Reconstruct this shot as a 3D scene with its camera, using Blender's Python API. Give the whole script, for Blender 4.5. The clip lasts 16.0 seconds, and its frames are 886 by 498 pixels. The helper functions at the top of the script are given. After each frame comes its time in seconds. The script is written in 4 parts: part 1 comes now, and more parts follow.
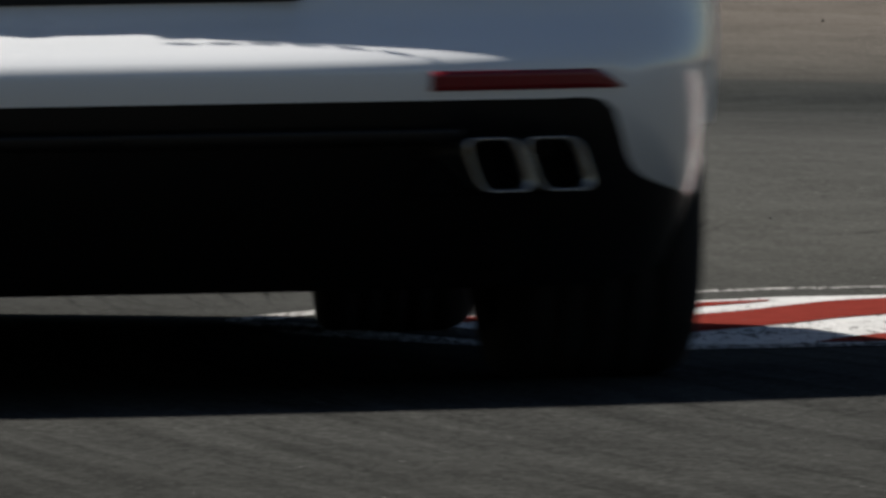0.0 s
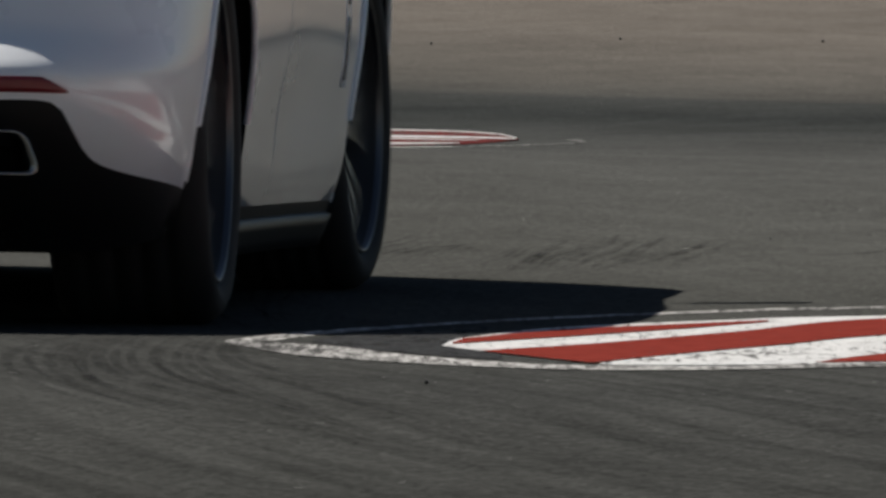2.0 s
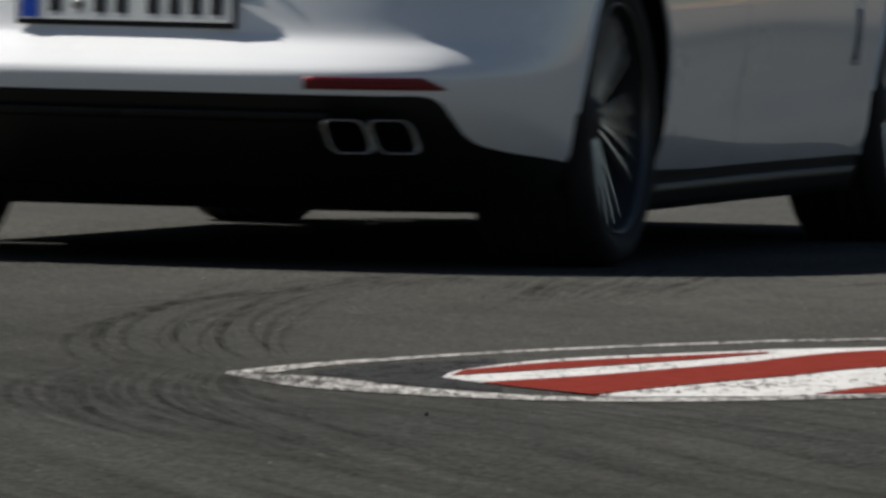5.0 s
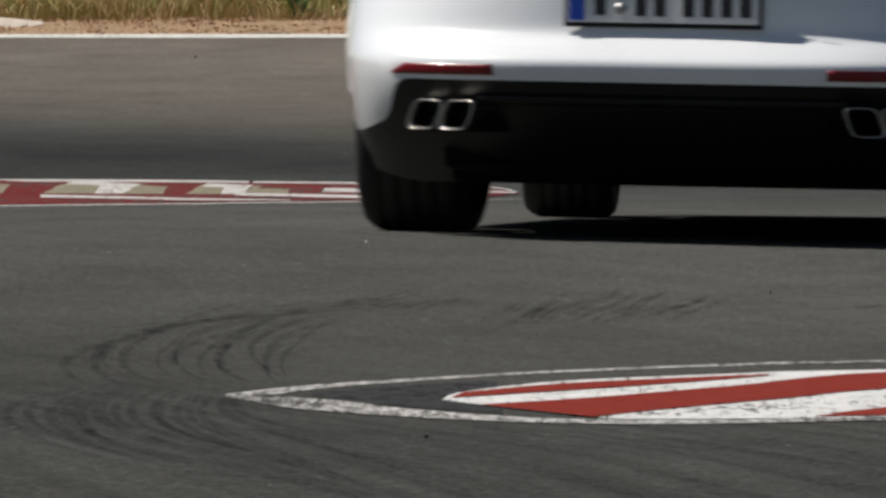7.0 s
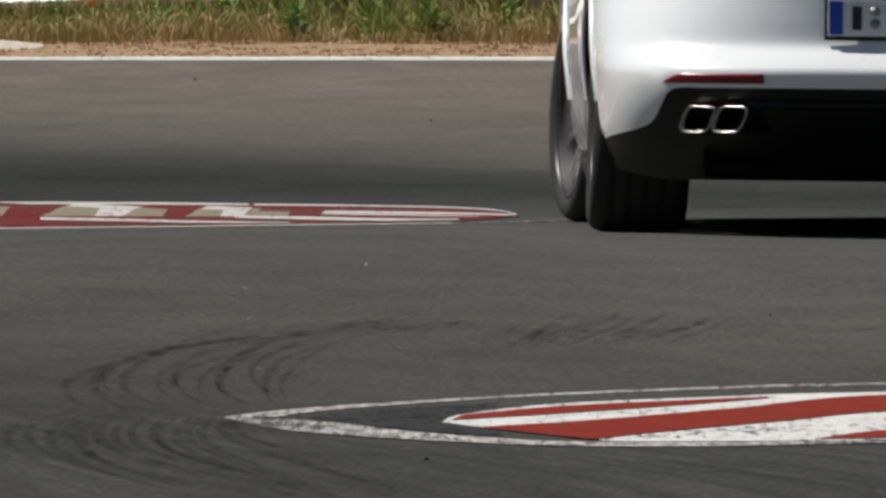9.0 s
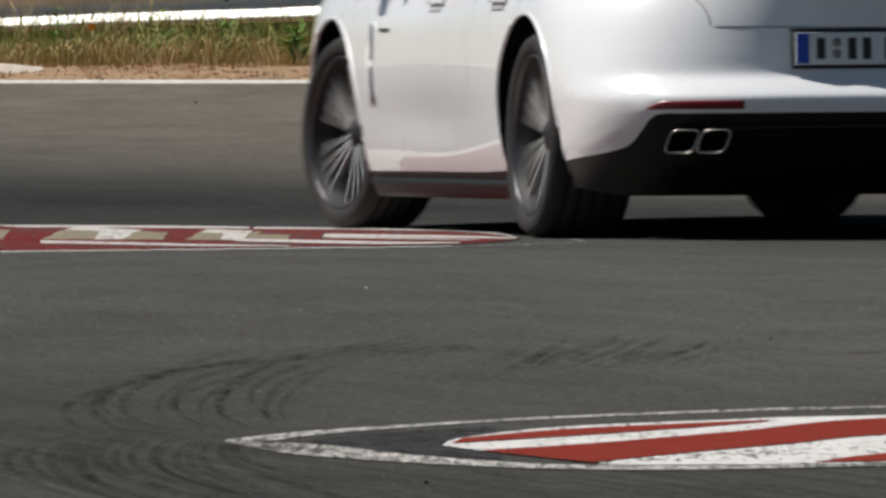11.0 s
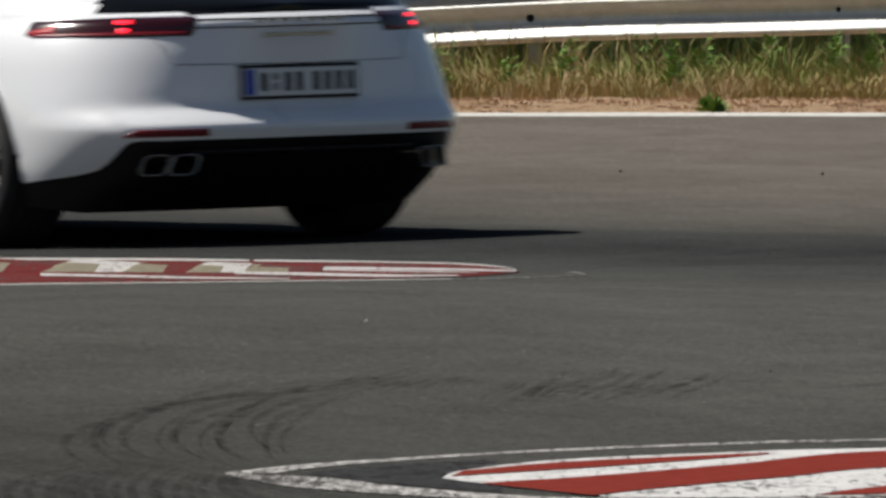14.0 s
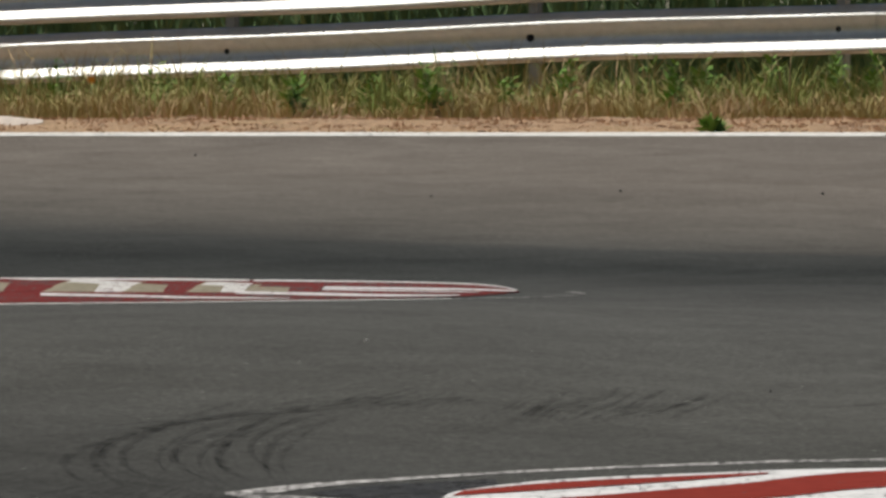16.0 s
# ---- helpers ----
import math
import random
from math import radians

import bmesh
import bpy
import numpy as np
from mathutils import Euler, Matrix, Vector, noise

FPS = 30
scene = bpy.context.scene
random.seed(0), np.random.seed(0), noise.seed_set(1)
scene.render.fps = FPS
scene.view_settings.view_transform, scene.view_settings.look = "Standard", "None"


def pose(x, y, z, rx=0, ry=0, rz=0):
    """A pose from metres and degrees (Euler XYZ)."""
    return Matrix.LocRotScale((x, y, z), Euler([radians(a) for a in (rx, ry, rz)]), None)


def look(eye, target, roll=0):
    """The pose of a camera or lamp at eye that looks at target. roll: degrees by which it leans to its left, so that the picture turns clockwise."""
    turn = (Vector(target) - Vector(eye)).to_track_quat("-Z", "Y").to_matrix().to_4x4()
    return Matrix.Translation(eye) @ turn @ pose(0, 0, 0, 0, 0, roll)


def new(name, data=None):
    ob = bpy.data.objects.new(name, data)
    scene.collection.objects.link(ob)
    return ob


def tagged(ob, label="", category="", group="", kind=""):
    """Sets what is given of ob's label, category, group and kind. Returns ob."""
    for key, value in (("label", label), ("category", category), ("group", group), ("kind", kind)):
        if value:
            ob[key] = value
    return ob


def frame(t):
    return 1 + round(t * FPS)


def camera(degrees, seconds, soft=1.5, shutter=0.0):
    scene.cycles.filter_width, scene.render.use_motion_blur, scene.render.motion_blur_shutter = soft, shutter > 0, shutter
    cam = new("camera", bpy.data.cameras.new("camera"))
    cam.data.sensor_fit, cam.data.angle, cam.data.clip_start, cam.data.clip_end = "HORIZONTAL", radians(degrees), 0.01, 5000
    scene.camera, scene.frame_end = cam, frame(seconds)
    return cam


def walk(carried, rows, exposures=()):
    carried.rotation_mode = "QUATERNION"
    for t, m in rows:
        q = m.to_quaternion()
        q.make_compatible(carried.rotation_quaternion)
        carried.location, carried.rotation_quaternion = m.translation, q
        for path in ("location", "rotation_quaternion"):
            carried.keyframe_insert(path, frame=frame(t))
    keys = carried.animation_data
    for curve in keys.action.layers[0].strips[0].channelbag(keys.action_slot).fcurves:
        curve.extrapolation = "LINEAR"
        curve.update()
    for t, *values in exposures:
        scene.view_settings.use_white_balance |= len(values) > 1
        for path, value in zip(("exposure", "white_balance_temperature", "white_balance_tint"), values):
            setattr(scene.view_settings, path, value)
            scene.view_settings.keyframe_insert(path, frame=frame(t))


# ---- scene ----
# ---- camera: a long lens on a fixed head that tilts slowly upwards ----
EYE = (0.0, 0.0, 0.733)
FOCAL = 25558.0          # picture widths of 1568
cam = camera(math.degrees(2 * math.atan(784 / FOCAL)), 16.0, soft=3.0, shutter=1.0)
TILT = [(0, 609.6), (0.5, 600.6), (1, 591.6), (1.5, 582.4), (2, 573), (2.5, 564.6), (3, 555.4), (3.5, 546),
        (5, 517), (5.5, 507.6), (6, 497.7), (6.5, 487.7), (7, 477.6), (7.5, 467.6), (8, 458.4), (8.5, 448),
        (9, 437.8), (10.5, 407), (11, 396.6), (11.5, 386.5), (12, 376.6), (12.5, 367.5), (13, 357.6),
        (13.5, 348), (14, 338.6), (14.5, 330), (15, 321.4), (15.5, 312.8), (16, 303.6)]
walk(cam, [(t, pose(*EYE, 90 - math.degrees(math.atan(d / FOCAL)), 0, 0)) for t, d in TILT],
     exposures=[(0, 0.06), (16, 0.06)])

# ---- sky and sun: from the left, a little ahead, high ----
SUN = Vector((-0.77, 0.075, 1.0)).normalized()
world = bpy.data.worlds.new("sky")
scene.world = world
world.use_nodes = True
wn = world.node_tree
sky = wn.nodes.new("ShaderNodeTexSky")
sky.sky_type, sky.sun_disc = "NISHITA", False
sky.dust_density, sky.ozone_density = 0.5, 1.4
sky.sun_elevation = math.asin(SUN.z)
sky.sun_rotation = math.atan2(SUN.x, SUN.y)
wn.nodes["Background"].inputs["Strength"].default_value = 0.042
wn.links.new(sky.outputs[0], wn.nodes["Background"].inputs["Color"])
lamp = bpy.data.lights.new("sun", "SUN")
lamp.energy, lamp.angle, lamp.color = 5.0, radians(0.53), (1.0, 0.96, 0.90)
sun = new("sun", lamp)
sun.matrix_world = look(SUN * 60, (0, 0, 0))


# ---- materials ----
def mat(name, color, rough=0.6, metal=0.0, coat=0.0, spec=0.5):
    m = bpy.data.materials.new(name)
    m.use_nodes = True
    b = m.node_tree.nodes["Principled BSDF"]
    b.inputs["Base Color"].default_value = (*color, 1)
    b.inputs["Roughness"].default_value = rough
    b.inputs["Metallic"].default_value = metal
    b.inputs["Coat Weight"].default_value = coat
    b.inputs["Coat Roughness"].default_value = 0.03
    b.inputs["Specular IOR Level"].default_value = spec
    return m


class Nodes:
    """Short hand for building a node tree."""

    def __init__(self, m):
        self.t = m.node_tree
        self.b = self.t.nodes["Principled BSDF"]

    def add(self, kind, ins=(), **props):
        n = self.t.nodes.new(kind)
        for k, v in props.items():
            setattr(n, k, v)
        for k, v in dict(ins).items():
            self.put(n, k, v)
        return n

    def put(self, n, k, v):
        if isinstance(v, bpy.types.NodeSocket):
            self.t.links.new(v, n.inputs[k])
        else:
            n.inputs[k].default_value = v

    def coords(self, scale=(1, 1, 1), turn=0.0, kind="Object"):
        c = self.add("ShaderNodeTexCoord")
        m = self.add("ShaderNodeMapping", {"Vector": c.outputs[kind], "Scale": scale, "Rotation": (0, 0, turn)})
        return m.outputs[0]

    def noise(self, vec, scale, detail=4.0, rough=0.55, dist=0.0):
        return self.add("ShaderNodeTexNoise", {"Vector": vec, "Scale": scale, "Detail": detail, "Roughness": rough,
                                               "Distortion": dist}).outputs["Fac"]

    def ramp(self, fac, stops):
        n = self.add("ShaderNodeValToRGB", {"Fac": fac})
        e = n.color_ramp.elements
        while len(e) < len(stops):
            e.new(0.5)
        for s, (p, c) in zip(e, stops):
            s.position = p
            s.color = (c, c, c, 1) if isinstance(c, (int, float)) else (*c, 1)
        return n.outputs["Color"]

    def mix(self, fac, a, b, how="MIX"):
        n = self.add("ShaderNodeMix", data_type="RGBA", blend_type=how)
        for k, v in ((0, fac), (6, a), (7, b)):
            self.put(n, k, (*v, 1) if isinstance(v, tuple) and len(v) == 3 else v)
        return n.outputs[2]

    def bump(self, height, strength, dist=0.01):
        n = self.add("ShaderNodeBump", {"Height": height, "Strength": strength, "Distance": dist})
        self.put(self.b, "Normal", n.outputs[0])


def asphalt_mat():
    m = mat("asphalt", (0.1, 0.1, 0.1), 0.9, spec=0.0)
    n = Nodes(m)
    v = n.coords()
    pos = n.add("ShaderNodeSeparateXYZ", {"Vector": v})
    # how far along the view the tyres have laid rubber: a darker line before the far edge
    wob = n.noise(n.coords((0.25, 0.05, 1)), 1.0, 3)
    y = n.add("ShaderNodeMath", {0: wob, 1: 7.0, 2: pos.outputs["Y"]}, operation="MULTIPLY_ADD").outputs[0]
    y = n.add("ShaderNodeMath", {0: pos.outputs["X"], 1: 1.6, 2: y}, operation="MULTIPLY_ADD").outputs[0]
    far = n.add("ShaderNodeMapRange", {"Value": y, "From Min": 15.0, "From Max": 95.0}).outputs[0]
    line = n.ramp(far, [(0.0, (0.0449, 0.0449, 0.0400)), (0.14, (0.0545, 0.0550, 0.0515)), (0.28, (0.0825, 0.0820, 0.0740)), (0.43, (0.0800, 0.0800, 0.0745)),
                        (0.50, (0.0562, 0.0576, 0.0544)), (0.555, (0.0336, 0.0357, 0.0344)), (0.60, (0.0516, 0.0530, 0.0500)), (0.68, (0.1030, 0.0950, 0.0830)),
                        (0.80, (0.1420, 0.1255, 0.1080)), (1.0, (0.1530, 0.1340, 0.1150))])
    # broad patches of wear, blotches, and fine streaks along the way the tyres slid
    broad = n.noise(n.coords((0.30, 0.07, 1), 0.5), 1.0, 4, 0.6, 0.8)
    line = n.mix(0.6, line, n.ramp(broad, [(0.3, 0.74), (0.7, 1.2)]), "MULTIPLY")
    streak = n.noise(n.coords((1.1, 0.5, 1), 0.25), 1.0, 5, 0.6, 1.6)
    line = n.mix(0.45, line, n.ramp(streak, [(0.28, 0.66), (0.5, 1.0), (0.72, 1.24)]), "MULTIPLY")
    bow = n.add("ShaderNodeMath", {0: pos.outputs["Y"], 1: 0.16, 2: pos.outputs["X"]}, operation="MULTIPLY_ADD").outputs[0]
    slid = n.add("ShaderNodeCombineXYZ", {0: bow, 1: pos.outputs["Y"]}).outputs[0]
    slid = n.add("ShaderNodeMapping", {"Vector": slid, "Scale": (16.0, 0.35, 1)}).outputs[0]
    fine = n.noise(slid, 1.0, 2, 0.5, 0.6)
    near = n.add("ShaderNodeMapRange", {"Value": pos.outputs["Y"], "From Min": 23.0, "From Max": 27.5, "To Min": 0.75, "To Max": 0.12}).outputs[0]
    line = n.mix(near, line, n.ramp(fine, [(0.25, 0.62), (0.5, 1.0), (0.75, 1.30)]), "MULTIPLY")
    # stones of the wearing course
    grain = n.add("ShaderNodeTexVoronoi", {"Vector": v, "Scale": 95.0}).outputs["Color"]
    line = n.mix(0.75, line, n.ramp(grain, [(0.1, 0.5), (0.6, 1.0), (0.93, 1.5), (0.97, 2.4), (0.985, 6.0), (1.0, 9.0)]), "MULTIPLY")
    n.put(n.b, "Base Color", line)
    n.put(n.b, "Roughness", n.ramp(streak, [(0.3, 0.72), (0.7, 0.92)]))
    n.bump(n.noise(v, 120.0, 3), 0.6, 0.004)
    return m


def paint_mat(name, color, worn, bare=(0.07, 0.068, 0.065), edge=0.045):
    """Road paint that tyres have scuffed through to the ground in fine streaks and patches."""
    m = mat(name, color, 0.7, spec=0.0)
    n = Nodes(m)
    a = n.noise(n.coords((46, 3.6, 1), 0.05), 1.0, 6, 0.75, 0.6)
    b = n.noise(n.coords((2.5, 0.7, 1)), 1.0, 4)
    s = n.add("ShaderNodeMath", {0: a, 1: 0.7, 2: n.add("ShaderNodeMath", {0: b, 1: 0.3}, operation="MULTIPLY").outputs[0]}, operation="MULTIPLY_ADD").outputs[0]
    k = n.ramp(s, [(worn - edge, 1.0), (worn + edge, 0.0)])
    tone = n.mix(0.6, color, n.ramp(n.noise(n.coords((9, 2.5, 1)), 2.0, 6, 0.7), [(0.25, 0.55), (0.7, 1.12)]), "MULTIPLY")
    n.put(n.b, "Base Color", n.mix(k, tone, bare))
    n.bump(a, 0.3, 0.004)
    return m


def grit_mat():
    """Dark, coarse asphalt that no tyre has polished."""
    m = mat("coarse_asphalt", (0.03, 0.03, 0.03), 0.95, spec=0.1)
    n = Nodes(m)
    g = n.add("ShaderNodeTexVoronoi", {"Vector": n.coords(), "Scale": 70.0}).outputs["Color"]
    n.put(n.b, "Base Color", n.ramp(g, [(0.1, (0.018, 0.018, 0.019)), (0.7, (0.042, 0.042, 0.042)), (0.97, (0.075, 0.075, 0.07)), (1.0, (0.2, 0.2, 0.19))]))
    n.put(n.b, "Alpha", n.ramp(n.noise(n.coords((16, 3, 1)), 1.0, 5, 0.7), [(0.30, 0.35), (0.50, 1.0)]))
    n.bump(n.noise(n.coords(), 90.0, 3), 0.9, 0.008)
    return m


def blade_mat(name, stops, patch=0.6):
    """Blades that differ one by one, and from patch to patch of the verge."""
    m = mat(name, (0.2, 0.2, 0.05), 0.75, spec=0.15)
    n = Nodes(m)
    r = n.add("ShaderNodeNewGeometry").outputs["Random Per Island"]
    p = n.ramp(n.noise(n.coords((1.9, 0.5, 2.0)), 1.0, 4, 0.6, 0.5), [(0.30, 0.0), (0.70, 1.0)])
    f = n.mix(patch, n.ramp(r, [(0.0, 0.0), (1.0, 1.0)]), p)
    n.put(n.b, "Base Color", n.ramp(f, stops))
    return m


def earth_mat():
    m = mat("dry_earth", (0.3, 0.2, 0.1), 0.95, spec=0.1)
    n = Nodes(m)
    a = n.noise(n.coords((1, 1, 1)), 2.2, 6, 0.65)
    b = n.noise(n.coords((14, 5, 1)), 3.0, 5, 0.7)
    c = n.ramp(a, [(0.3, (0.24, 0.16, 0.10)), (0.5, (0.42, 0.28, 0.17)), (0.62, (0.36, 0.25, 0.14)), (0.75, (0.17, 0.16, 0.06))])
    n.put(n.b, "Base Color", n.mix(0.6, c, n.ramp(b, [(0.3, 0.45), (0.7, 1.35)]), "MULTIPLY"))
    n.bump(b, 0.8, 0.03)
    return m


def car_paint():
    m = mat("white_paint", (0.80, 0.81, 0.82), 0.32, coat=1.0)
    n = Nodes(m)
    a = n.noise(n.coords((1, 1, 1)), 3.0, 4)
    low = n.add("ShaderNodeSeparateXYZ", {"Vector": n.coords()})
    n.put(n.b, "Roughness", n.ramp(a, [(0.3, 0.26), (0.7, 0.36)]))
    # browner in noisy patches low on the body
    d = n.noise(n.coords((2.5, 2.5, 7)), 1.6, 6, 0.7)
    h = n.add("ShaderNodeMapRange", {"Value": low.outputs["Z"], "From Min": 0.2, "From Max": 0.42, "To Min": 0.30, "To Max": 0.0}).outputs[0]
    k = n.add("ShaderNodeMath", {0: n.ramp(d, [(0.35, 0.0), (0.75, 1.0)]), 1: h}, operation="MULTIPLY").outputs[0]
    n.put(n.b, "Base Color", n.mix(k, (0.80, 0.81, 0.82), (0.50, 0.40, 0.36)))
    return m


def steel_mat():
    m = mat("galvanised_steel", (0.5, 0.5, 0.48), 0.42, 0.45)
    n = Nodes(m)
    a = n.noise(n.coords((0.6, 4, 9)), 1.0, 6, 0.7)
    b = n.noise(n.coords((6, 6, 6)), 2.0, 5, 0.7)
    n.put(n.b, "Roughness", n.ramp(a, [(0.3, 0.34), (0.7, 0.50)]))
    n.put(n.b, "Base Color", n.mix(0.6, (0.63, 0.62, 0.58), n.ramp(b, [(0.3, 0.72), (0.65, 1.05)]), "MULTIPLY"))
    n.bump(a, 0.12, 0.01)
    return m


def rubber_mat():
    m = mat("tyre_rubber", (0.012, 0.012, 0.012), 0.75, spec=0.25)
    n = Nodes(m)
    a = n.noise(n.coords((1, 1, 1)), 9.0, 5, 0.7)
    n.put(n.b, "Base Color", n.ramp(a, [(0.3, (0.016, 0.016, 0.016)), (0.7, (0.032, 0.030, 0.029))]))
    n.bump(n.noise(n.coords(), 60.0, 3), 0.25, 0.003)
    return m


def skid_mat():
    m = mat("rubber_smear", (0.016, 0.016, 0.016), 0.9, spec=0.0)
    n = Nodes(m)
    a = n.noise(n.coords((14, 3.0, 1), 0.4), 1.0, 6, 0.75)
    n.put(n.b, "Alpha", n.ramp(a, [(0.38, 0.0), (0.75, 0.48)]))
    return m


ASPHALT, EARTH = asphalt_mat(), earth_mat()
KERB_RED = paint_mat("red_kerb_paint", (0.205, 0.036, 0.027), 0.36)
FADED_RED = paint_mat("faded_red_paint", (0.150, 0.034, 0.032), 0.46)
SCUFFED_WHITE = paint_mat("scuffed_white_paint", (0.58, 0.55, 0.53), 0.42, (0.09, 0.035, 0.035))
FADED_WHITE = paint_mat("faded_white_paint", (0.52, 0.50, 0.47), 0.43, (0.10, 0.05, 0.045))
KERB_WHITE = paint_mat("white_kerb_paint", (0.62, 0.61, 0.59), 0.44)
LINE_WHITE = paint_mat("white_line_paint", (0.55, 0.53, 0.50), 0.50, edge=0.08)
FAINT_WHITE = paint_mat("faint_line_paint", (0.40, 0.39, 0.37), 0.53, edge=0.07)
EDGE_WHITE = paint_mat("edge_line_paint", (0.62, 0.60, 0.55), 0.40)
CONCRETE = paint_mat("worn_concrete", (0.235, 0.21, 0.155), 0.42, (0.14, 0.11, 0.08))
GRIT = grit_mat()
GRAVEL = paint_mat("pale_gravel", (0.58, 0.50, 0.42), 0.38, (0.30, 0.22, 0.15))
SKID = skid_mat()
PAINT = car_paint()
BLACK = mat("black_trim", (0.007, 0.007, 0.007), 0.45, spec=0.28)
UNDER = mat("underbody_black", (0.003, 0.003, 0.003), 0.9, spec=0.1)
GLOSS = mat("gloss_black", (0.008, 0.008, 0.009), 0.12)
GLASS = mat("tinted_glass", (0.005, 0.006, 0.007), 0.08, spec=0.25)
CHROME = mat("chrome", (0.32, 0.305, 0.28), 0.24, 1.0)
ALLOY = mat("silver_alloy", (0.60, 0.595, 0.58), 0.24, 0.72)
GREY = mat("gap_and_shade_grey", (0.46, 0.47, 0.49), 0.5)
MIDGREY = mat("vent_grey", (0.06, 0.065, 0.085), 0.25)
BARREL = mat("dark_alloy", (0.015, 0.015, 0.016), 0.6, 0.3)
LIP = mat("satin_alloy", (0.11, 0.11, 0.115), 0.35, 1.0)
REDGLASS = mat("red_lens", (0.17, 0.002, 0.008), 0.3, coat=0.1)
DARKRED = mat("dark_red_lens", (0.028, 0.003, 0.005), 0.15, coat=0.3)
LAMPCORNER = mat("red_corner_lens", (0.42, 0.006, 0.012), 0.3, coat=0.3)
LAMPRED = mat("lit_red_lamp", (0.6, 0.01, 0.02), 0.3)
LAMPRED.node_tree.nodes["Principled BSDF"].inputs["Emission Color"].default_value = (1, 0.02, 0.04, 1)
LAMPRED.node_tree.nodes["Principled BSDF"].inputs["Emission Strength"].default_value = 2.5
PLATEWHITE = mat("plate_white", (0.72, 0.73, 0.72), 0.4)
PLATEBLUE = mat("plate_blue", (0.01, 0.06, 0.42), 0.4)
INK = mat("plate_black", (0.012, 0.012, 0.014), 0.45)
GREEN = mat("acid_green_caliper", (0.34, 0.46, 0.04), 0.4)
DISC = mat("brake_disc", (0.28, 0.27, 0.26), 0.42, 0.9)
RUBBER = rubber_mat()
STEEL = steel_mat()


# ---- mesh helpers ----
def mesh_of(name, verts, faces, material, smooth=True):
    me = bpy.data.meshes.new(name)
    me.from_pydata([tuple(v) for v in verts], [], faces)
    bm = bmesh.new()
    bm.from_mesh(me)
    bmesh.ops.remove_doubles(bm, verts=bm.verts, dist=1e-5)
    bmesh.ops.recalc_face_normals(bm, faces=bm.faces)
    bm.to_mesh(me)
    bm.free()
    me.materials.append(material)
    if smooth:
        me.polygons.foreach_set("use_smooth", [True] * len(me.polygons))
    return me


def piece(name, me, parent=None, label="", at=None):
    ob = new(name, me)
    if parent:
        ob.parent = parent
    if at is not None:
        ob.matrix_basis = at
    if label:
        tagged(ob, label)
    return ob


def grid(fn, nu, nv, flip=False):
    """Vertices and quads of a sheet fn(i, j)."""
    v = [fn(i, j) for i in range(nu) for j in range(nv)]
    f = [(i * nv + j, (i + 1) * nv + j, (i + 1) * nv + j + 1, i * nv + j + 1) for i in range(nu - 1) for j in range(nv - 1)]
    return v, f


def box_data(x0, x1, y0, y1, z0, z1, bevel=0.0):
    bm = bmesh.new()
    bmesh.ops.create_cube(bm, size=1)
    for v in bm.verts:
        v.co = Vector((x0 + (v.co.x + 0.5) * (x1 - x0), y0 + (v.co.y + 0.5) * (y1 - y0), z0 + (v.co.z + 0.5) * (z1 - z0)))
    if bevel:
        bmesh.ops.bevel(bm, geom=bm.edges[:], offset=bevel, segments=2, affect="EDGES", profile=0.6)
    v = [x.co.copy() for x in bm.verts]
    bm.verts.index_update()
    f = [[x.index for x in p.verts] for p in bm.faces]
    bm.free()
    return v, f


def solid(v, f, d):
    """Gives a sheet the thickness d (a vector) and closes its rim."""
    n = len(v)
    d = Vector(d)
    v2 = [Vector(p) for p in v] + [Vector(p) + d for p in v]
    f2 = [tuple(q) for q in f] + [tuple(i + n for i in reversed(q)) for q in f]
    count = {}
    for q in f:
        for a, b in zip(q, list(q[1:]) + [q[0]]):
            count[(a, b)] = 1
    for a, b in count:
        if (b, a) not in count:
            f2.append((b, a, a + n, b + n))
    return v2, f2


def lathe(profile, n=64, y=1):
    """Turns (radius, offset) pairs about the y axis."""
    v, f = [], []
    m = len(profile)
    for i in range(n):
        a = 2 * math.pi * i / n
        v += [(r * math.cos(a), o * y, r * math.sin(a)) for r, o in profile]
    for i in range(n):
        k = (i + 1) % n
        f += [(i * m + j, k * m + j, k * m + j + 1, i * m + j + 1) for j in range(m - 1)]
    return v, f


def lerp(x, pts):
    """Smooth interpolation through (x, value) pairs."""
    if x <= pts[0][0]:
        return pts[0][1]
    for (a, p), (b, q) in zip(pts, pts[1:]):
        if x <= b:
            t = (x - a) / (b - a)
            return p + (q - p) * t
    return pts[-1][1]


def soft(x, pts):
    if x <= pts[0][0]:
        return pts[0][1]
    for k, ((a, p), (b, q)) in enumerate(zip(pts, pts[1:])):
        if x <= b:
            t = (x - a) / (b - a)
            def slope(i):
                if i == 0 or i == len(pts) - 1:
                    return 0.0 if i else (pts[1][1] - pts[0][1]) / (pts[1][0] - pts[0][0])
                return (pts[i + 1][1] - pts[i - 1][1]) / (pts[i + 1][0] - pts[i - 1][0])
            h = b - a
            return ((2 * t**3 - 3 * t**2 + 1) * p + (t**3 - 2 * t**2 + t) * h * slope(k)
                    + (-2 * t**3 + 3 * t**2) * q + (t**3 - t**2) * h * slope(k + 1))
    return pts[-1][1]


# ---- ground, road, verge ----
RISE = [(-80, 0), (13, 0), (17, -0.018), (20.2, -0.022), (21.9, -0.002), (24, 0), (52, 0), (56, 0), (60, 0.012), (66, 0.075), (74, 0.20), (86, 0.388), (86.6, 0.40), (88, 0.50), (93, 0.52), (110, 0.55), (1200, 0.6)]


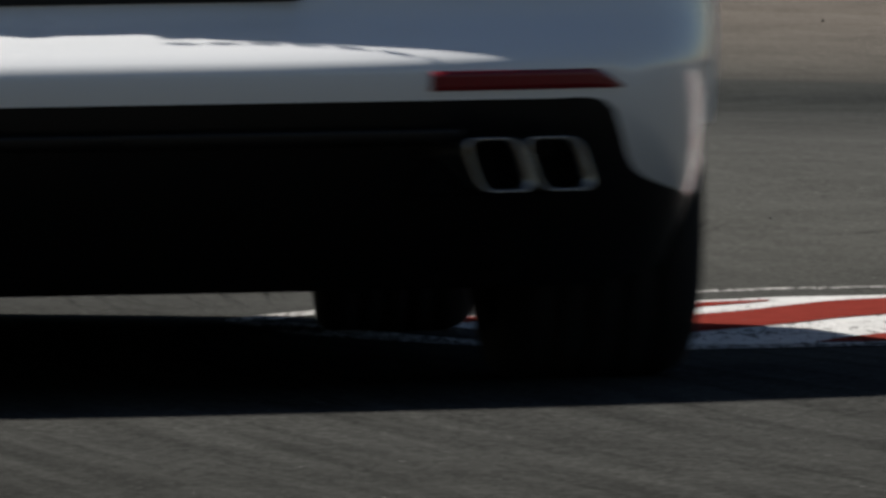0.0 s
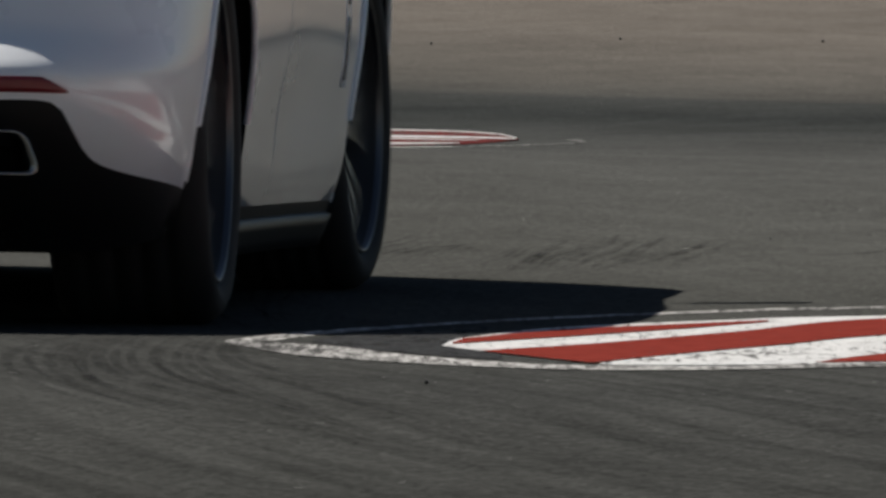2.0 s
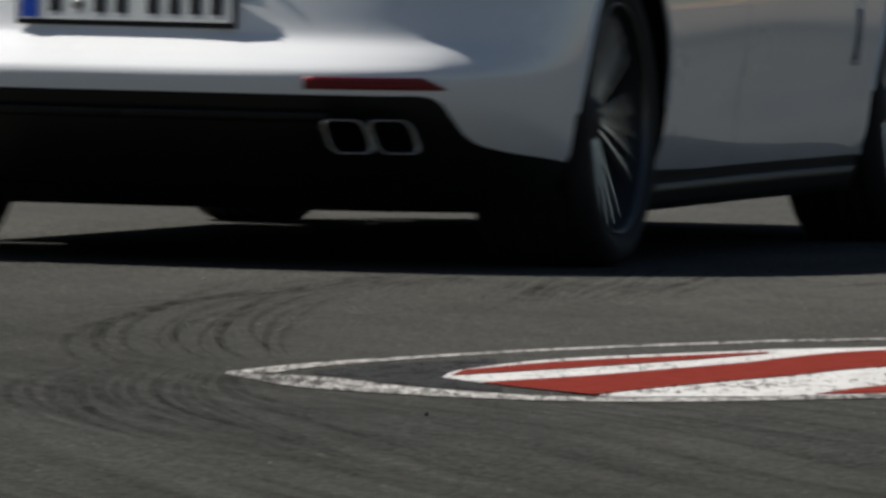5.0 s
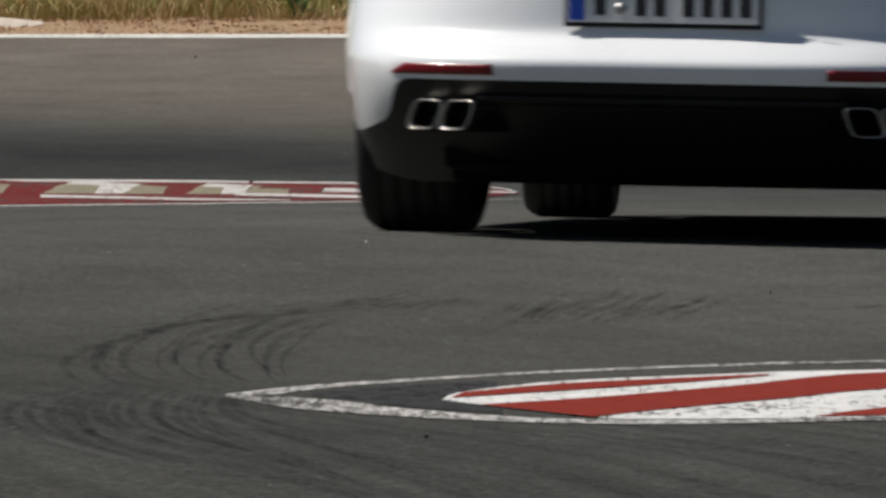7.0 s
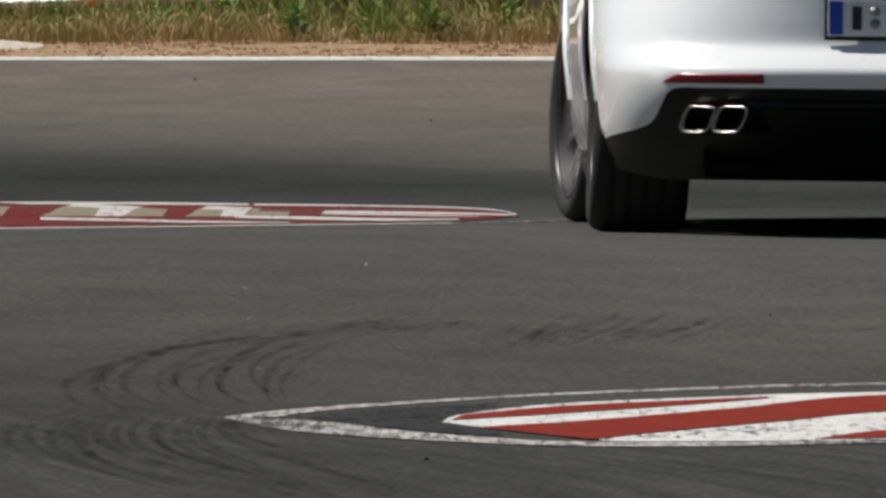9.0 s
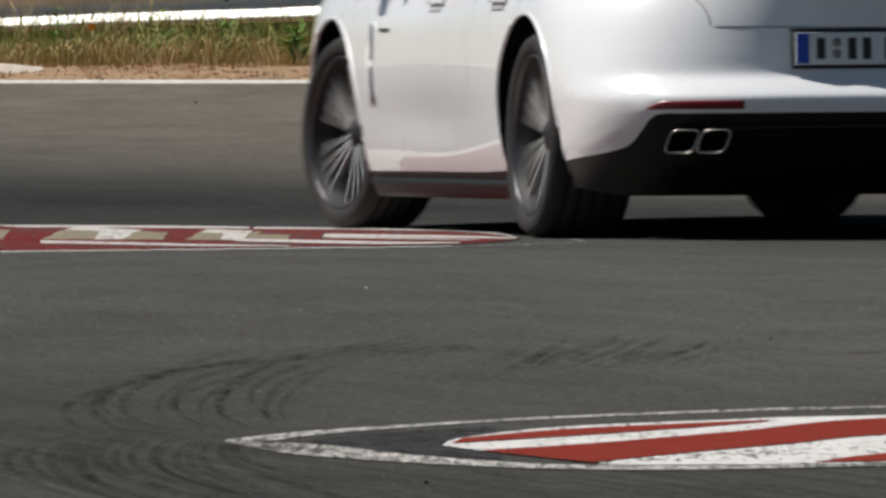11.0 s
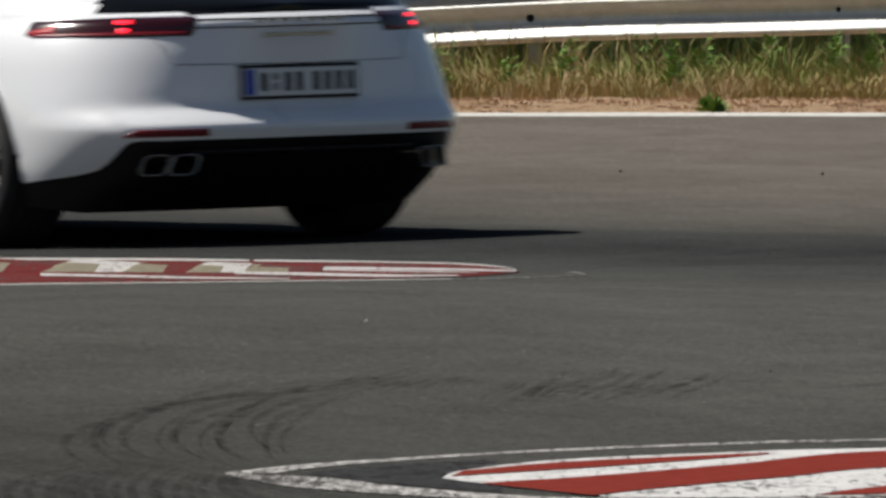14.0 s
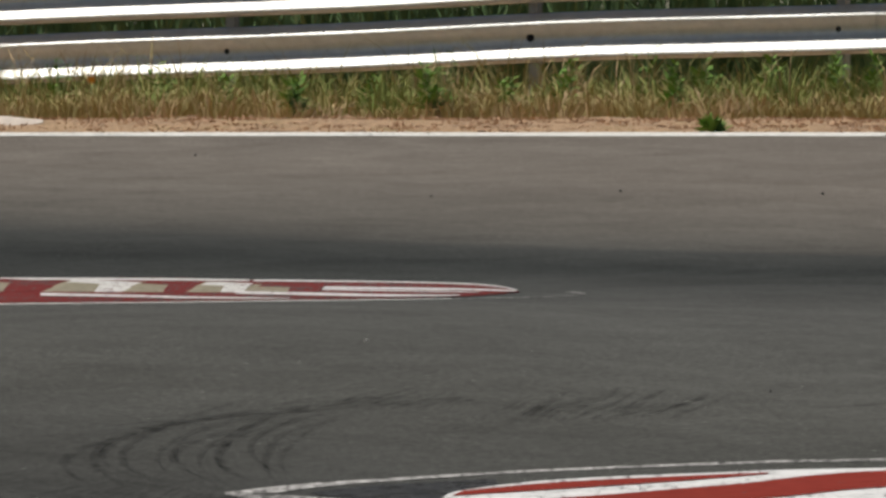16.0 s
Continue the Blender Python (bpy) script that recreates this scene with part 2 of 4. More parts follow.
CROSS = [(-80, 0.0), (15, 0.0), (18, 0.02), (20.6, 0.022), (22, 0.014), (24.6, -0.004), (26, -0.012), (28.5, -0.026), (33, -0.021), (37.4, -0.026), (40, -0.0177), (44, -0.0138), (47, -0.002),
         (50, 0.0062), (54, 0.022), (57, 0.028), (60, 0.0245), (66, 0.012), (74, 0.0), (2000, 0.0)]
LANE = [(-80, -0.5), (22, -0.58), (24.6, -1.09), (27.2, -1.37), (28.6, -1.40), (29.9, -1.36), (33, -0.93), (36.2, -0.16), (40, 0.74), (44.3, 1.36), (47.6, 1.44), (50, 1.23),
        (54, 0.37), (57.6, -1.08), (60, -2.5), (70, -6.0), (2000, -6.0)]


def land(y, x=0.0):
    """Height of the track: it rises towards the far edge; its dips and cross tilt fit the camera's view."""
    d = x - soft(y, LANE)
    return soft(y, RISE) + 0.022 * math.exp(-((y - 39.5) / 5) ** 2) + soft(y, CROSS) * d * math.exp(-(d / 2.6) ** 4)


def verge(y, x):
    """Height of the uneven earth beyond the track."""
    z = land(y, x) - 0.03
    if 86.2 < y < 95:
        z += 0.035 * noise.noise((x * 1.3, y * 2.0, 0.0)) + 0.015 * noise.noise((x * 5, y * 3, 4.0))
    return z


def build_ground():
    ys = [-60, -20, 0, 10, 20, 30, 32, 34, 36, 38, 40, 42, 44, 46, 48, 50, 54, 58, 62, 66, 70, 74, 78, 82, 85, 86.0, 86.3, 86.7, 87.2, 87.8, 88.4, 89, 90, 92, 94, 100, 120, 200, 500, 1500, 4000]
    xs = [-3000, -800, -200, -60] + [-20 + 0.5 * i for i in range(81)] + [60, 200, 800, 3000]
    def at(i, j):
        return (xs[i], ys[j], verge(ys[j], xs[i]))
    tagged(new("ground", mesh_of("ground", *grid(at, len(xs), len(ys)), EARTH)), "dry brown earth and cut grass beyond the track", "ground", kind="structure")
    yr = [-50, -20, 0, 10] + [16 + 0.5 * i for i in range(81)] + [57 + i for i in range(29)] + [86.05]
    xr = [-150, -50, -20, -10] + [-6 + 0.4 * i for i in range(31)] + [10, 20, 50, 150]
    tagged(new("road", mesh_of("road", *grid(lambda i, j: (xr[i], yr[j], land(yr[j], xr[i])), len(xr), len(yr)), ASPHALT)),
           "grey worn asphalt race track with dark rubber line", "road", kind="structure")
    # a pale patch of trodden gravel in the verge
    def gravel(i, j):
        a, r = i / 24 * 2 * math.pi, j / 5
        k = 1 + 0.25 * noise.noise((math.cos(a) * 1.5, math.sin(a) * 1.5, 7.0))
        x, y = -3.2 + 0.78 * r * k * math.cos(a), 87.75 + 0.42 * r * k * math.sin(a)
        return (x, y, verge(y, x) + 0.03 * (1 - r ** 3))
    tagged(new("gravel_patch", mesh_of("gravel_patch", *grid(gravel, 25, 6), GRAVEL)), "pale trodden gravel patch in the dry verge", "ground", kind="structure")
    # the painted line along the far edge, on a low edging sized to fit the camera's view
    def line(i, j):
        x = -25 + 0.5 * i
        prof = ((85.62, 0.004), (85.9, 0.008), (86.10, 0.016), (86.16, 0.016), (86.2, -0.03))
        y, dz = prof[j]
        return (x, y + 0.02 * noise.noise((x * 0.7, 3.0, 0.0)), land(y) + dz + 0.004 * noise.noise((x * 2.5, j, 1.0)))
    tagged(new("edge_line", mesh_of("edge_line", *grid(line, 101, 5), EDGE_WHITE)), "white painted line along the far track edge", "road marking", kind="structure")


def ribbon(name, left, right, z, material, label, category, parent=None, steps=24, kind="structure", thick=0.0):
    """A flat painted strip between two edges, each a list of (x, y); sampled evenly along."""
    def along(pts, t):
        k = [(i / (len(pts) - 1)) for i in range(len(pts))]
        return soft(t, list(zip(k, [p[0] for p in pts]))), soft(t, list(zip(k, [p[1] for p in pts])))
    def at(i, j):
        t = i / steps
        a, b = along(left, t), along(right, t)
        w = j / 10
        x, y = a[0] + (b[0] - a[0]) * w, a[1] + (b[1] - a[1]) * w
        return (x, y, land(y, x) + z)
    v, f = grid(at, steps + 1, 11)
    if thick:
        v, f = solid(v, f, (0, 0, -thick))
    ob = piece(name, mesh_of(name, v, f, material, False), parent)
    if parent is None:
        tagged(ob, label, category, kind=kind)
    elif label:
        tagged(ob, label)
    return ob


def build_kerbs():
    # the near kerb: a flat painted wedge between two thin worn lines, placed to fit the camera's view
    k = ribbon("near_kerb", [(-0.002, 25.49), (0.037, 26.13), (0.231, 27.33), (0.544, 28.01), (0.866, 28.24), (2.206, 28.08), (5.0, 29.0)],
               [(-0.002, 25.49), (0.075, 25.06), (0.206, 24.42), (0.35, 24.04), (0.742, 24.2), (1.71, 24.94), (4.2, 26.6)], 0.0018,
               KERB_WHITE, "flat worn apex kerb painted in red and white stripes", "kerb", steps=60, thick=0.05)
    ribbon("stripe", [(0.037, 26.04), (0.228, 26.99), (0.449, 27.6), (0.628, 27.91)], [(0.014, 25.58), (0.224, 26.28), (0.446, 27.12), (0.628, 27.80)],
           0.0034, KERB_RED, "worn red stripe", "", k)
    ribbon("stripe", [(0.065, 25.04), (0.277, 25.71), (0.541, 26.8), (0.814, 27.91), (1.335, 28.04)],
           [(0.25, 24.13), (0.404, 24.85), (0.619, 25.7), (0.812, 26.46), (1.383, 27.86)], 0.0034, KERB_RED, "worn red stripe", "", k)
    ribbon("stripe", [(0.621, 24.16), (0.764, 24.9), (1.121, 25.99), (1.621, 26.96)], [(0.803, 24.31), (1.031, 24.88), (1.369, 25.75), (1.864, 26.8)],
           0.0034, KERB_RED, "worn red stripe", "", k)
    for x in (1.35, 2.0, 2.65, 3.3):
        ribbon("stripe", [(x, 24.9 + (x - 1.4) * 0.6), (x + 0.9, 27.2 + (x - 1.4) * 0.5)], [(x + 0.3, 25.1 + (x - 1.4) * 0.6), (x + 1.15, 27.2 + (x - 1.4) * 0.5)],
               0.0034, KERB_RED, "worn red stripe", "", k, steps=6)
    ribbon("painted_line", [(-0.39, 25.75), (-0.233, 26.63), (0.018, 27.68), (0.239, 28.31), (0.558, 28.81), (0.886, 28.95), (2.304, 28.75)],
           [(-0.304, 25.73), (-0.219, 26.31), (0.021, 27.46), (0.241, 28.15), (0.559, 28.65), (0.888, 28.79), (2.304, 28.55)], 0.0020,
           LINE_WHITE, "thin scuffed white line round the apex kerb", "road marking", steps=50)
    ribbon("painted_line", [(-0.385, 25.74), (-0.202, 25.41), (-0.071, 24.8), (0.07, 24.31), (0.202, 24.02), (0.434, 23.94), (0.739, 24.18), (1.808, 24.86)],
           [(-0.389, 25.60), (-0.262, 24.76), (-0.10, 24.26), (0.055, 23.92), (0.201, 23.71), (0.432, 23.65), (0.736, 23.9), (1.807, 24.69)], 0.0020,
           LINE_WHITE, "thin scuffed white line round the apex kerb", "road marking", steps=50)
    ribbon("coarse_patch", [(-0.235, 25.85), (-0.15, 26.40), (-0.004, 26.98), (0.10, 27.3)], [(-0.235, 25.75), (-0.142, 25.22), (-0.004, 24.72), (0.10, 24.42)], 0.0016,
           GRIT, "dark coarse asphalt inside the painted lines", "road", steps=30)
    # the far kerb: a low red slab with raised blocks that taper out towards its tip
    k = ribbon("far_kerb", [(0.259, 49.6), (0.192, 50.95), (0.033, 51.9), (-0.298, 52.8), (-0.723, 53.7), (-1.711, 55.0), (-6.0, 54.0)],
               [(0.259, 49.5), (0.16, 48.75), (0.0, 48.05), (-0.35, 47.4), (-0.80, 46.8), (-1.418, 46.35), (-6.0, 44.0)], 0.0040, FADED_RED,
               "red and white race track kerb with raised blocks", "kerb", steps=60, thick=0.06)
    ribbon("painted_line", [(0.03, 47.66), (-0.595, 46.87), (-1.436, 46.14), (-6, 43.9)], [(0.03, 47.50), (-0.594, 46.6), (-1.413, 45.87), (-6, 43.5)],
           0.0030, EDGE_WHITE, "white line in front of the far kerb", "road marking", steps=40)
    ribbon("painted_line", [(0.032, 47.66), (0.18, 47.95), (0.335, 48.25), (0.46, 48.8), (0.42, 49.6)], [(0.032, 47.50), (0.18, 47.80), (0.34, 48.10), (0.484, 48.75), (0.45, 49.6)],
           0.0020, FAINT_WHITE, "faint worn end of the white line", "road marking", steps=30)
    # white stripes along the kerb: the back edge, two lines that run out at the tip, and a slanting row in front
    ribbon("stripe", [(-4.0, 55.2), (-1.688, 55.0), (-0.72, 53.68)], [(-4.0, 54.4), (-1.661, 54.3), (-0.715, 53.2)], 0.0070, FADED_WHITE, "worn white stripe", "", k, steps=30)
    ribbon("stripe", [(-0.70, 53.60), (-0.298, 52.8), (0.033, 51.9), (0.192, 50.95), (0.256, 49.6)],
           [(-0.70, 53.2), (-0.295, 52.45), (0.032, 51.6), (0.19, 50.65), (0.248, 49.5)], 0.0070, SCUFFED_WHITE, "scuffed white stripe", "", k, steps=40)
    ribbon("stripe", [(-0.50, 50.35), (-0.30, 50.0), (-0.047, 49.55), (0.12, 49.2)], [(-0.50, 50.0), (-0.30, 49.65), (-0.047, 49.25), (0.12, 49.05)],
           0.0070, SCUFFED_WHITE, "scuffed white stripe", "", k, steps=30)
    ribbon("stripe", [(-0.593, 51.59), (-0.367, 51.04), (-0.047, 50.47), (0.187, 49.84), (0.247, 49.4)],
           [(-0.582, 50.75), (-0.361, 50.28), (-0.047, 49.85), (0.185, 49.45), (0.246, 49.3)], 0.0070, SCUFFED_WHITE, "scuffed white stripe", "", k, steps=40)
    ribbon("stripe", [(-0.72, 49.50), (-0.43, 49.03), (-0.197, 48.5), (0.06, 48.35)], [(-0.70, 48.70), (-0.421, 48.20), (-0.193, 47.85), (0.05, 48.1)],
           0.0070, SCUFFED_WHITE, "scuffed white stripe", "", k, steps=30)
    ribbon("stripe", [(-1.36, 48.75), (-1.048, 48.30), (-0.85, 47.85), (-0.50, 47.35)], [(-1.34, 48.1), (-1.03, 47.65), (-0.836, 47.25), (-0.50, 47.15)],
           0.0070, SCUFFED_WHITE, "scuffed white stripe", "", k, steps=30)

    def block(x0, x1, h, top):
        """A raised block: a ramp that climbs to the left and drops off at a rounded bare end."""
        def at(i, j):
            t, w = i / 10, j / 6
            x = x0 + (x1 - x0) * t
            y = 49.3 + (2.6 + 0.3 * t) * w
            prof = min(1.0, (t / 0.22) ** 0.6) * (1 - 0.55 * t)
            side = min(1.0, (w / 0.3) ** 0.7, ((1 - w) / 0.12 + 0.02) ** 0.7)
            return (x, y, land(y, x) + 0.005 + h * max(0.0, prof) * max(0.0, side))
        v, f = grid(at, 11, 7)
        end = [q for n, q in enumerate(f) if n // 6 < 2 or (n % 6 < 2 and n // 6 < 6)]
        rest = [q for n, q in enumerate(f) if not (n // 6 < 2 or (n % 6 < 2 and n // 6 < 6))]
        ob = piece("block", mesh_of("block", v, rest, top), k, "raised kerb block")
        piece("end", mesh_of("end", v, end, CONCRETE), ob, "bare worn concrete end")
    for x0, x1, h, red in ((-0.70, -0.42, 0.012, True), (-0.88, -0.68, 0.020, False), (-1.10, -0.86, 0.024, True), (-1.37, -1.07, 0.028, False),
                           (-1.75, -1.34, 0.030, True), (-2.1, -1.72, 0.030, False), (-2.5, -2.08, 0.030, True)):
        block(x0, x1, h, FADED_RED if red else FADED_WHITE)


# ---- guardrail ----
def rail_height(x):
    return 0.96 + 0.13 * math.tanh(x / 3.2) - 0.02 * max(0.0, min(1.0, (-x - 1) / 1.8)) + 0.006 * math.sin(x * 2.1)


def build_guardrail():
    rail = tagged(new("guardrail"), "galvanised steel double guardrail with bolts behind the weeds", "guardrail")
    rail.location = (0, 93.0, land(93))
    zb = land(93)
    prof = [(0.030, -0.160), (0.0295, -0.1599), (0.0, -0.156), (-0.060, -0.150), (-0.086, -0.138), (-0.090, -0.126), (-0.082, -0.116), (-0.008, -0.044), (0.0, -0.034), (0.0, 0.020),
            (-0.058, 0.070), (-0.068, 0.082), (-0.064, 0.094), (0.012, 0.150), (0.0295, 0.1549), (0.030, 0.155)]
    along = [0.0, 0.0006] + [k / 16 for k in range(1, 16)] + [0.9994, 1.0]
    for up in (0.0, 0.385):
        for s in range(-4, 4):
            x0 = s * 4.0 - 1.36
            def at(i, j):
                x = x0 + 4.12 * along[i]
                lap = 0.0025 if i > 15 else 0.0
                return (x, prof[j][0] - 0.38 * x - lap + 0.006 * noise.noise((x * 1.2, up, 0)), rail_height(x) + up - zb + prof[j][1])
            piece("beam", mesh_of("beam", *solid(*grid(at, 19, 16), (0, 0.004, 0)), STEEL), rail, "corrugated steel beam")
    bv, bf = lathe([(0.0, -0.012), (0.012, -0.011), (0.017, -0.006), (0.018, 0.0), (0.028, 0.001), (0.028, 0.005)], 12)
    bolt = mesh_of("bolt", bv, bf, BLACK)
    post = mesh_of("post", *box_data(-0.03, 0.03, 0.05, 0.15, -0.4, 1.0, 0.006), DISC, False)
    for i in range(-8, 8):
        x = 0.56 + i * 1.96
        piece("post", post, rail, at=pose(x, -0.38 * x, rail_height(x) - 0.96, 0, 0, -21))
        for up in (0.0, 0.385):
            piece("bolt", bolt, rail, at=pose(x, -0.38 * x, rail_height(x) + up - zb, 0, 0, -21))


# ---- verge plants ----
def blades(name, count, box, height, width, lean, material, label, clump=0.0, seed=1, category="grass", tuft=7, spread=0.05):
    """Grass in tufts: each tuft's blades stand close together, bow outwards and share a height."""
    rnd = random.Random(seed)
    v, f = [], []
    x0, x1, y0, y1 = box
    made = 0
    while made < count:
        cx, cy = rnd.uniform(x0, x1), rnd.uniform(y0, y1)
        if clump and noise.noise((cx * 1.1, cy * 0.6, seed * 7.3)) < clump - rnd.random() * 0.5:
            if rnd.random() < 0.85:
                continue
        if cy > 92.55 - 0.38 * cx and cy < 95:
            cy = 92.5 - 0.38 * cx - rnd.uniform(0.0, 1.6)
        tall = (0.55 + 0.9 * rnd.random() ** 1.5) * (1 + 0.5 * noise.noise((cx * 0.9, cy * 0.5, seed)))
        sway = rnd.uniform(-0.35, 0.35)
        for _ in range(rnd.randint(tuft // 2 + 1, tuft + 3)):
            made += 1
            a = rnd.uniform(0, 6.283)
            o = spread * math.sqrt(rnd.random())
            x, y = cx + math.cos(a) * o, cy + math.sin(a) * o
            h = rnd.uniform(*height) * tall
            l = rnd.uniform(0.1, lean) * h
            w = rnd.uniform(0.6, 1.3) * width
            dx, dy = math.cos(a) * l + sway * h, math.sin(a) * l
            z = land(y) - 0.03
            b = len(v)
            sx = w * (0.6 + 0.4 * abs(math.sin(a)))
            v += [(x - sx, y, z), (x + sx, y, z), (x + dx * 0.38 - sx * 0.8, y + dy * 0.38, z + h * 0.6), (x + dx * 0.38 + sx * 0.8, y + dy * 0.38, z + h * 0.6),
                  (x + dx, y + dy, z + h * (1 - 0.15 * lean))]
            f += [(b, b + 1, b + 3, b + 2), (b + 2, b + 3, b + 4)]
    me = bpy.data.meshes.new(name)
    me.from_pydata(v, [], f)
    me.materials.append(material)
    return tagged(new(name, me), label, category, kind="stuff")


def build_verge():
    straw = blade_mat("straw", [(0.0, (0.30, 0.18, 0.10)), (0.4, (0.50, 0.31, 0.19)), (0.8, (0.62, 0.43, 0.28)), (1.0, (0.30, 0.25, 0.11))], 0.5)
    dry = blade_mat("dry_stalks", [(0.0, (0.17, 0.16, 0.05)), (0.30, (0.35, 0.28, 0.11)), (0.5, (0.34, 0.28, 0.11)), (0.7, (0.54, 0.38, 0.21)), (1.0, (0.68, 0.50, 0.33))])
    green = blade_mat("green_blades", [(0.0, (0.10, 0.15, 0.05)), (0.45, (0.22, 0.27, 0.07)), (0.8, (0.38, 0.39, 0.13)), (1.0, (0.55, 0.48, 0.22))])
    blades("cut_grass", 20000, (-5, 5, 86.22, 89.4), (0.006, 0.022), 0.006, 2.2, straw, "short dry cut grass along the track edge", seed=3, tuft=9, spread=0.05)
    blades("dry_grass", 38000, (-5, 5, 88.4, 93.5), (0.04, 0.19), 0.0042, 1.2, dry, "tall dry straw-coloured grass in front of guardrail", clump=0.05, seed=5, tuft=16, spread=0.10)
    blades("green_grass", 6500, (-5, 5, 89.2, 93.6), (0.06, 0.26), 0.0045, 0.9, green, "green grass growing among dry stalks", clump=0.28, seed=9, tuft=22, spread=0.10)
    blades("green_grass", 9000, (-5, 5, 91.0, 93.6), (0.10, 0.33), 0.0042, 0.8, green, "green grass growing tall against the guardrail", clump=0.05, seed=23, tuft=14, spread=0.10)
    # grass added to darken the gap behind the rail; its shade is in the colour
    dark = blade_mat("shaded_green_blades", [(0.0, (0.05, 0.09, 0.035)), (0.6, (0.10, 0.16, 0.06)), (1.0, (0.19, 0.22, 0.09))])
    blades("tall_grass", 9000, (-6, 6, 95.4, 99.0), (0.7, 1.3), 0.012, 0.5, dark, "tall grass added behind the guardrail, coloured as in shade", seed=13)
    blades("tall_dry_grass", 2600, (-5, 5, 91.4, 93.6), (0.22, 0.46), 0.004, 0.8, dry, "tall dry stalks leaning against the guardrail", clump=0.1, seed=17, tuft=5, spread=0.08)
    rnd = random.Random(4)
    leaf = blade_mat("weed_leaf", [(0.0, (0.07, 0.15, 0.025)), (0.6, (0.17, 0.29, 0.06)), (1.0, (0.30, 0.40, 0.12))])
    stem = mat("weed_stem", (0.16, 0.20, 0.07), 0.7)
    for x, h, y, lush in ((-0.09, 0.33, 88.9, 1.0), (0.02, 0.46, 90, 0.4), (0.80, 0.38, 90.5, 0.8), (1.27, 0.52, 91, 0.5), (1.42, 0.36, 89.5, 0.9), (2.05, 0.42, 91.2, 0.9),
                          (2.45, 0.4, 91.0, 1.0), (2.72, 0.44, 91.0, 1.0), (1.66, 0.40, 91.4, 0.8), (-0.92, 0.26, 88.8, 0.9), (-1.35, 0.34, 90, 0.5),
                          (-1.75, 0.36, 90.8, 0.6), (-2.4, 0.36, 90.5, 0.5), (0.40, 0.28, 89.4, 0.7), (1.62, 0.10, 86.7, 1.0), (-0.5, 0.36, 91, 0.6)):
        v, f, sv, sf = [], [], [], []
        for s in range(5):
            a, l = rnd.uniform(0, 6.28), rnd.uniform(0.05, 0.3) * h
            hh = h * rnd.uniform(0.6, 1.0)
            tip = Vector((math.cos(a) * l, math.sin(a) * l, hh))
            b = len(sv)
            sv += [(-0.004, 0, 0), (0.004, 0, 0), (0, 0.005, 0), (tip.x - 0.002, tip.y, tip.z), (tip.x + 0.002, tip.y, tip.z), (tip.x, tip.y + 0.003, tip.z)]
            sf += [(b, b + 1, b + 4, b + 3), (b + 1, b + 2, b + 5, b + 4), (b + 2, b, b + 3, b + 5)]
            for k in range(int(5 + 14 * lush)):
                t = rnd.uniform(0.05, 1.0)
                p = tip * t
                a2, ll = rnd.uniform(0, 6.28), rnd.uniform(0.05, 0.12) * (1.2 - 0.6 * t) * (0.5 + lush * 0.7)
                d = Vector((math.cos(a2), math.sin(a2) * 0.7, rnd.uniform(-0.1, 0.9))).normalized() * ll
                w = Vector((-math.sin(a2), math.cos(a2), 0.4)) * ll * 0.16
                b = len(v)
                v += [p, p + d * 0.5 + w, p + d, p + d * 0.5 - w]
                f.append((b, b + 1, b + 2, b + 3))
        weed = tagged(new("weed"), "green leafy weed in the dry verge", "plant", "weeds along the guardrail")
        weed.location = (x, y, land(y) - 0.02)
        piece("stem", mesh_of("stem", sv, sf, stem), weed)
        me = bpy.data.meshes.new("leaves")
        me.from_pydata([tuple(p) for p in v], [], f)
        me.materials.append(leaf)
        piece("leaves", me, weed)
    # one orange flower
    fl = tagged(new("wild_flower"), "small orange wild flower on a thin stalk", "flower")
    fl.location = (-2.2, 90.4, land(90.4))
    piece("stalk", mesh_of("stalk", *box_data(-0.003, 0.003, -0.003, 0.003, -0.02, 0.19), stem), fl)
    v = []
    for i in range(16):
        a = i * math.pi / 8
        r = 0.035 if i % 2 == 0 else 0.018
        v.append((math.cos(a) * r, -0.01, 0.20 + math.sin(a) * r))
    piece("petals", mesh_of("petals", *solid(v, [list(range(16))], (0, 0.012, 0)), mat("orange_petal", (0.75, 0.28, 0.01), 0.6), False), fl)


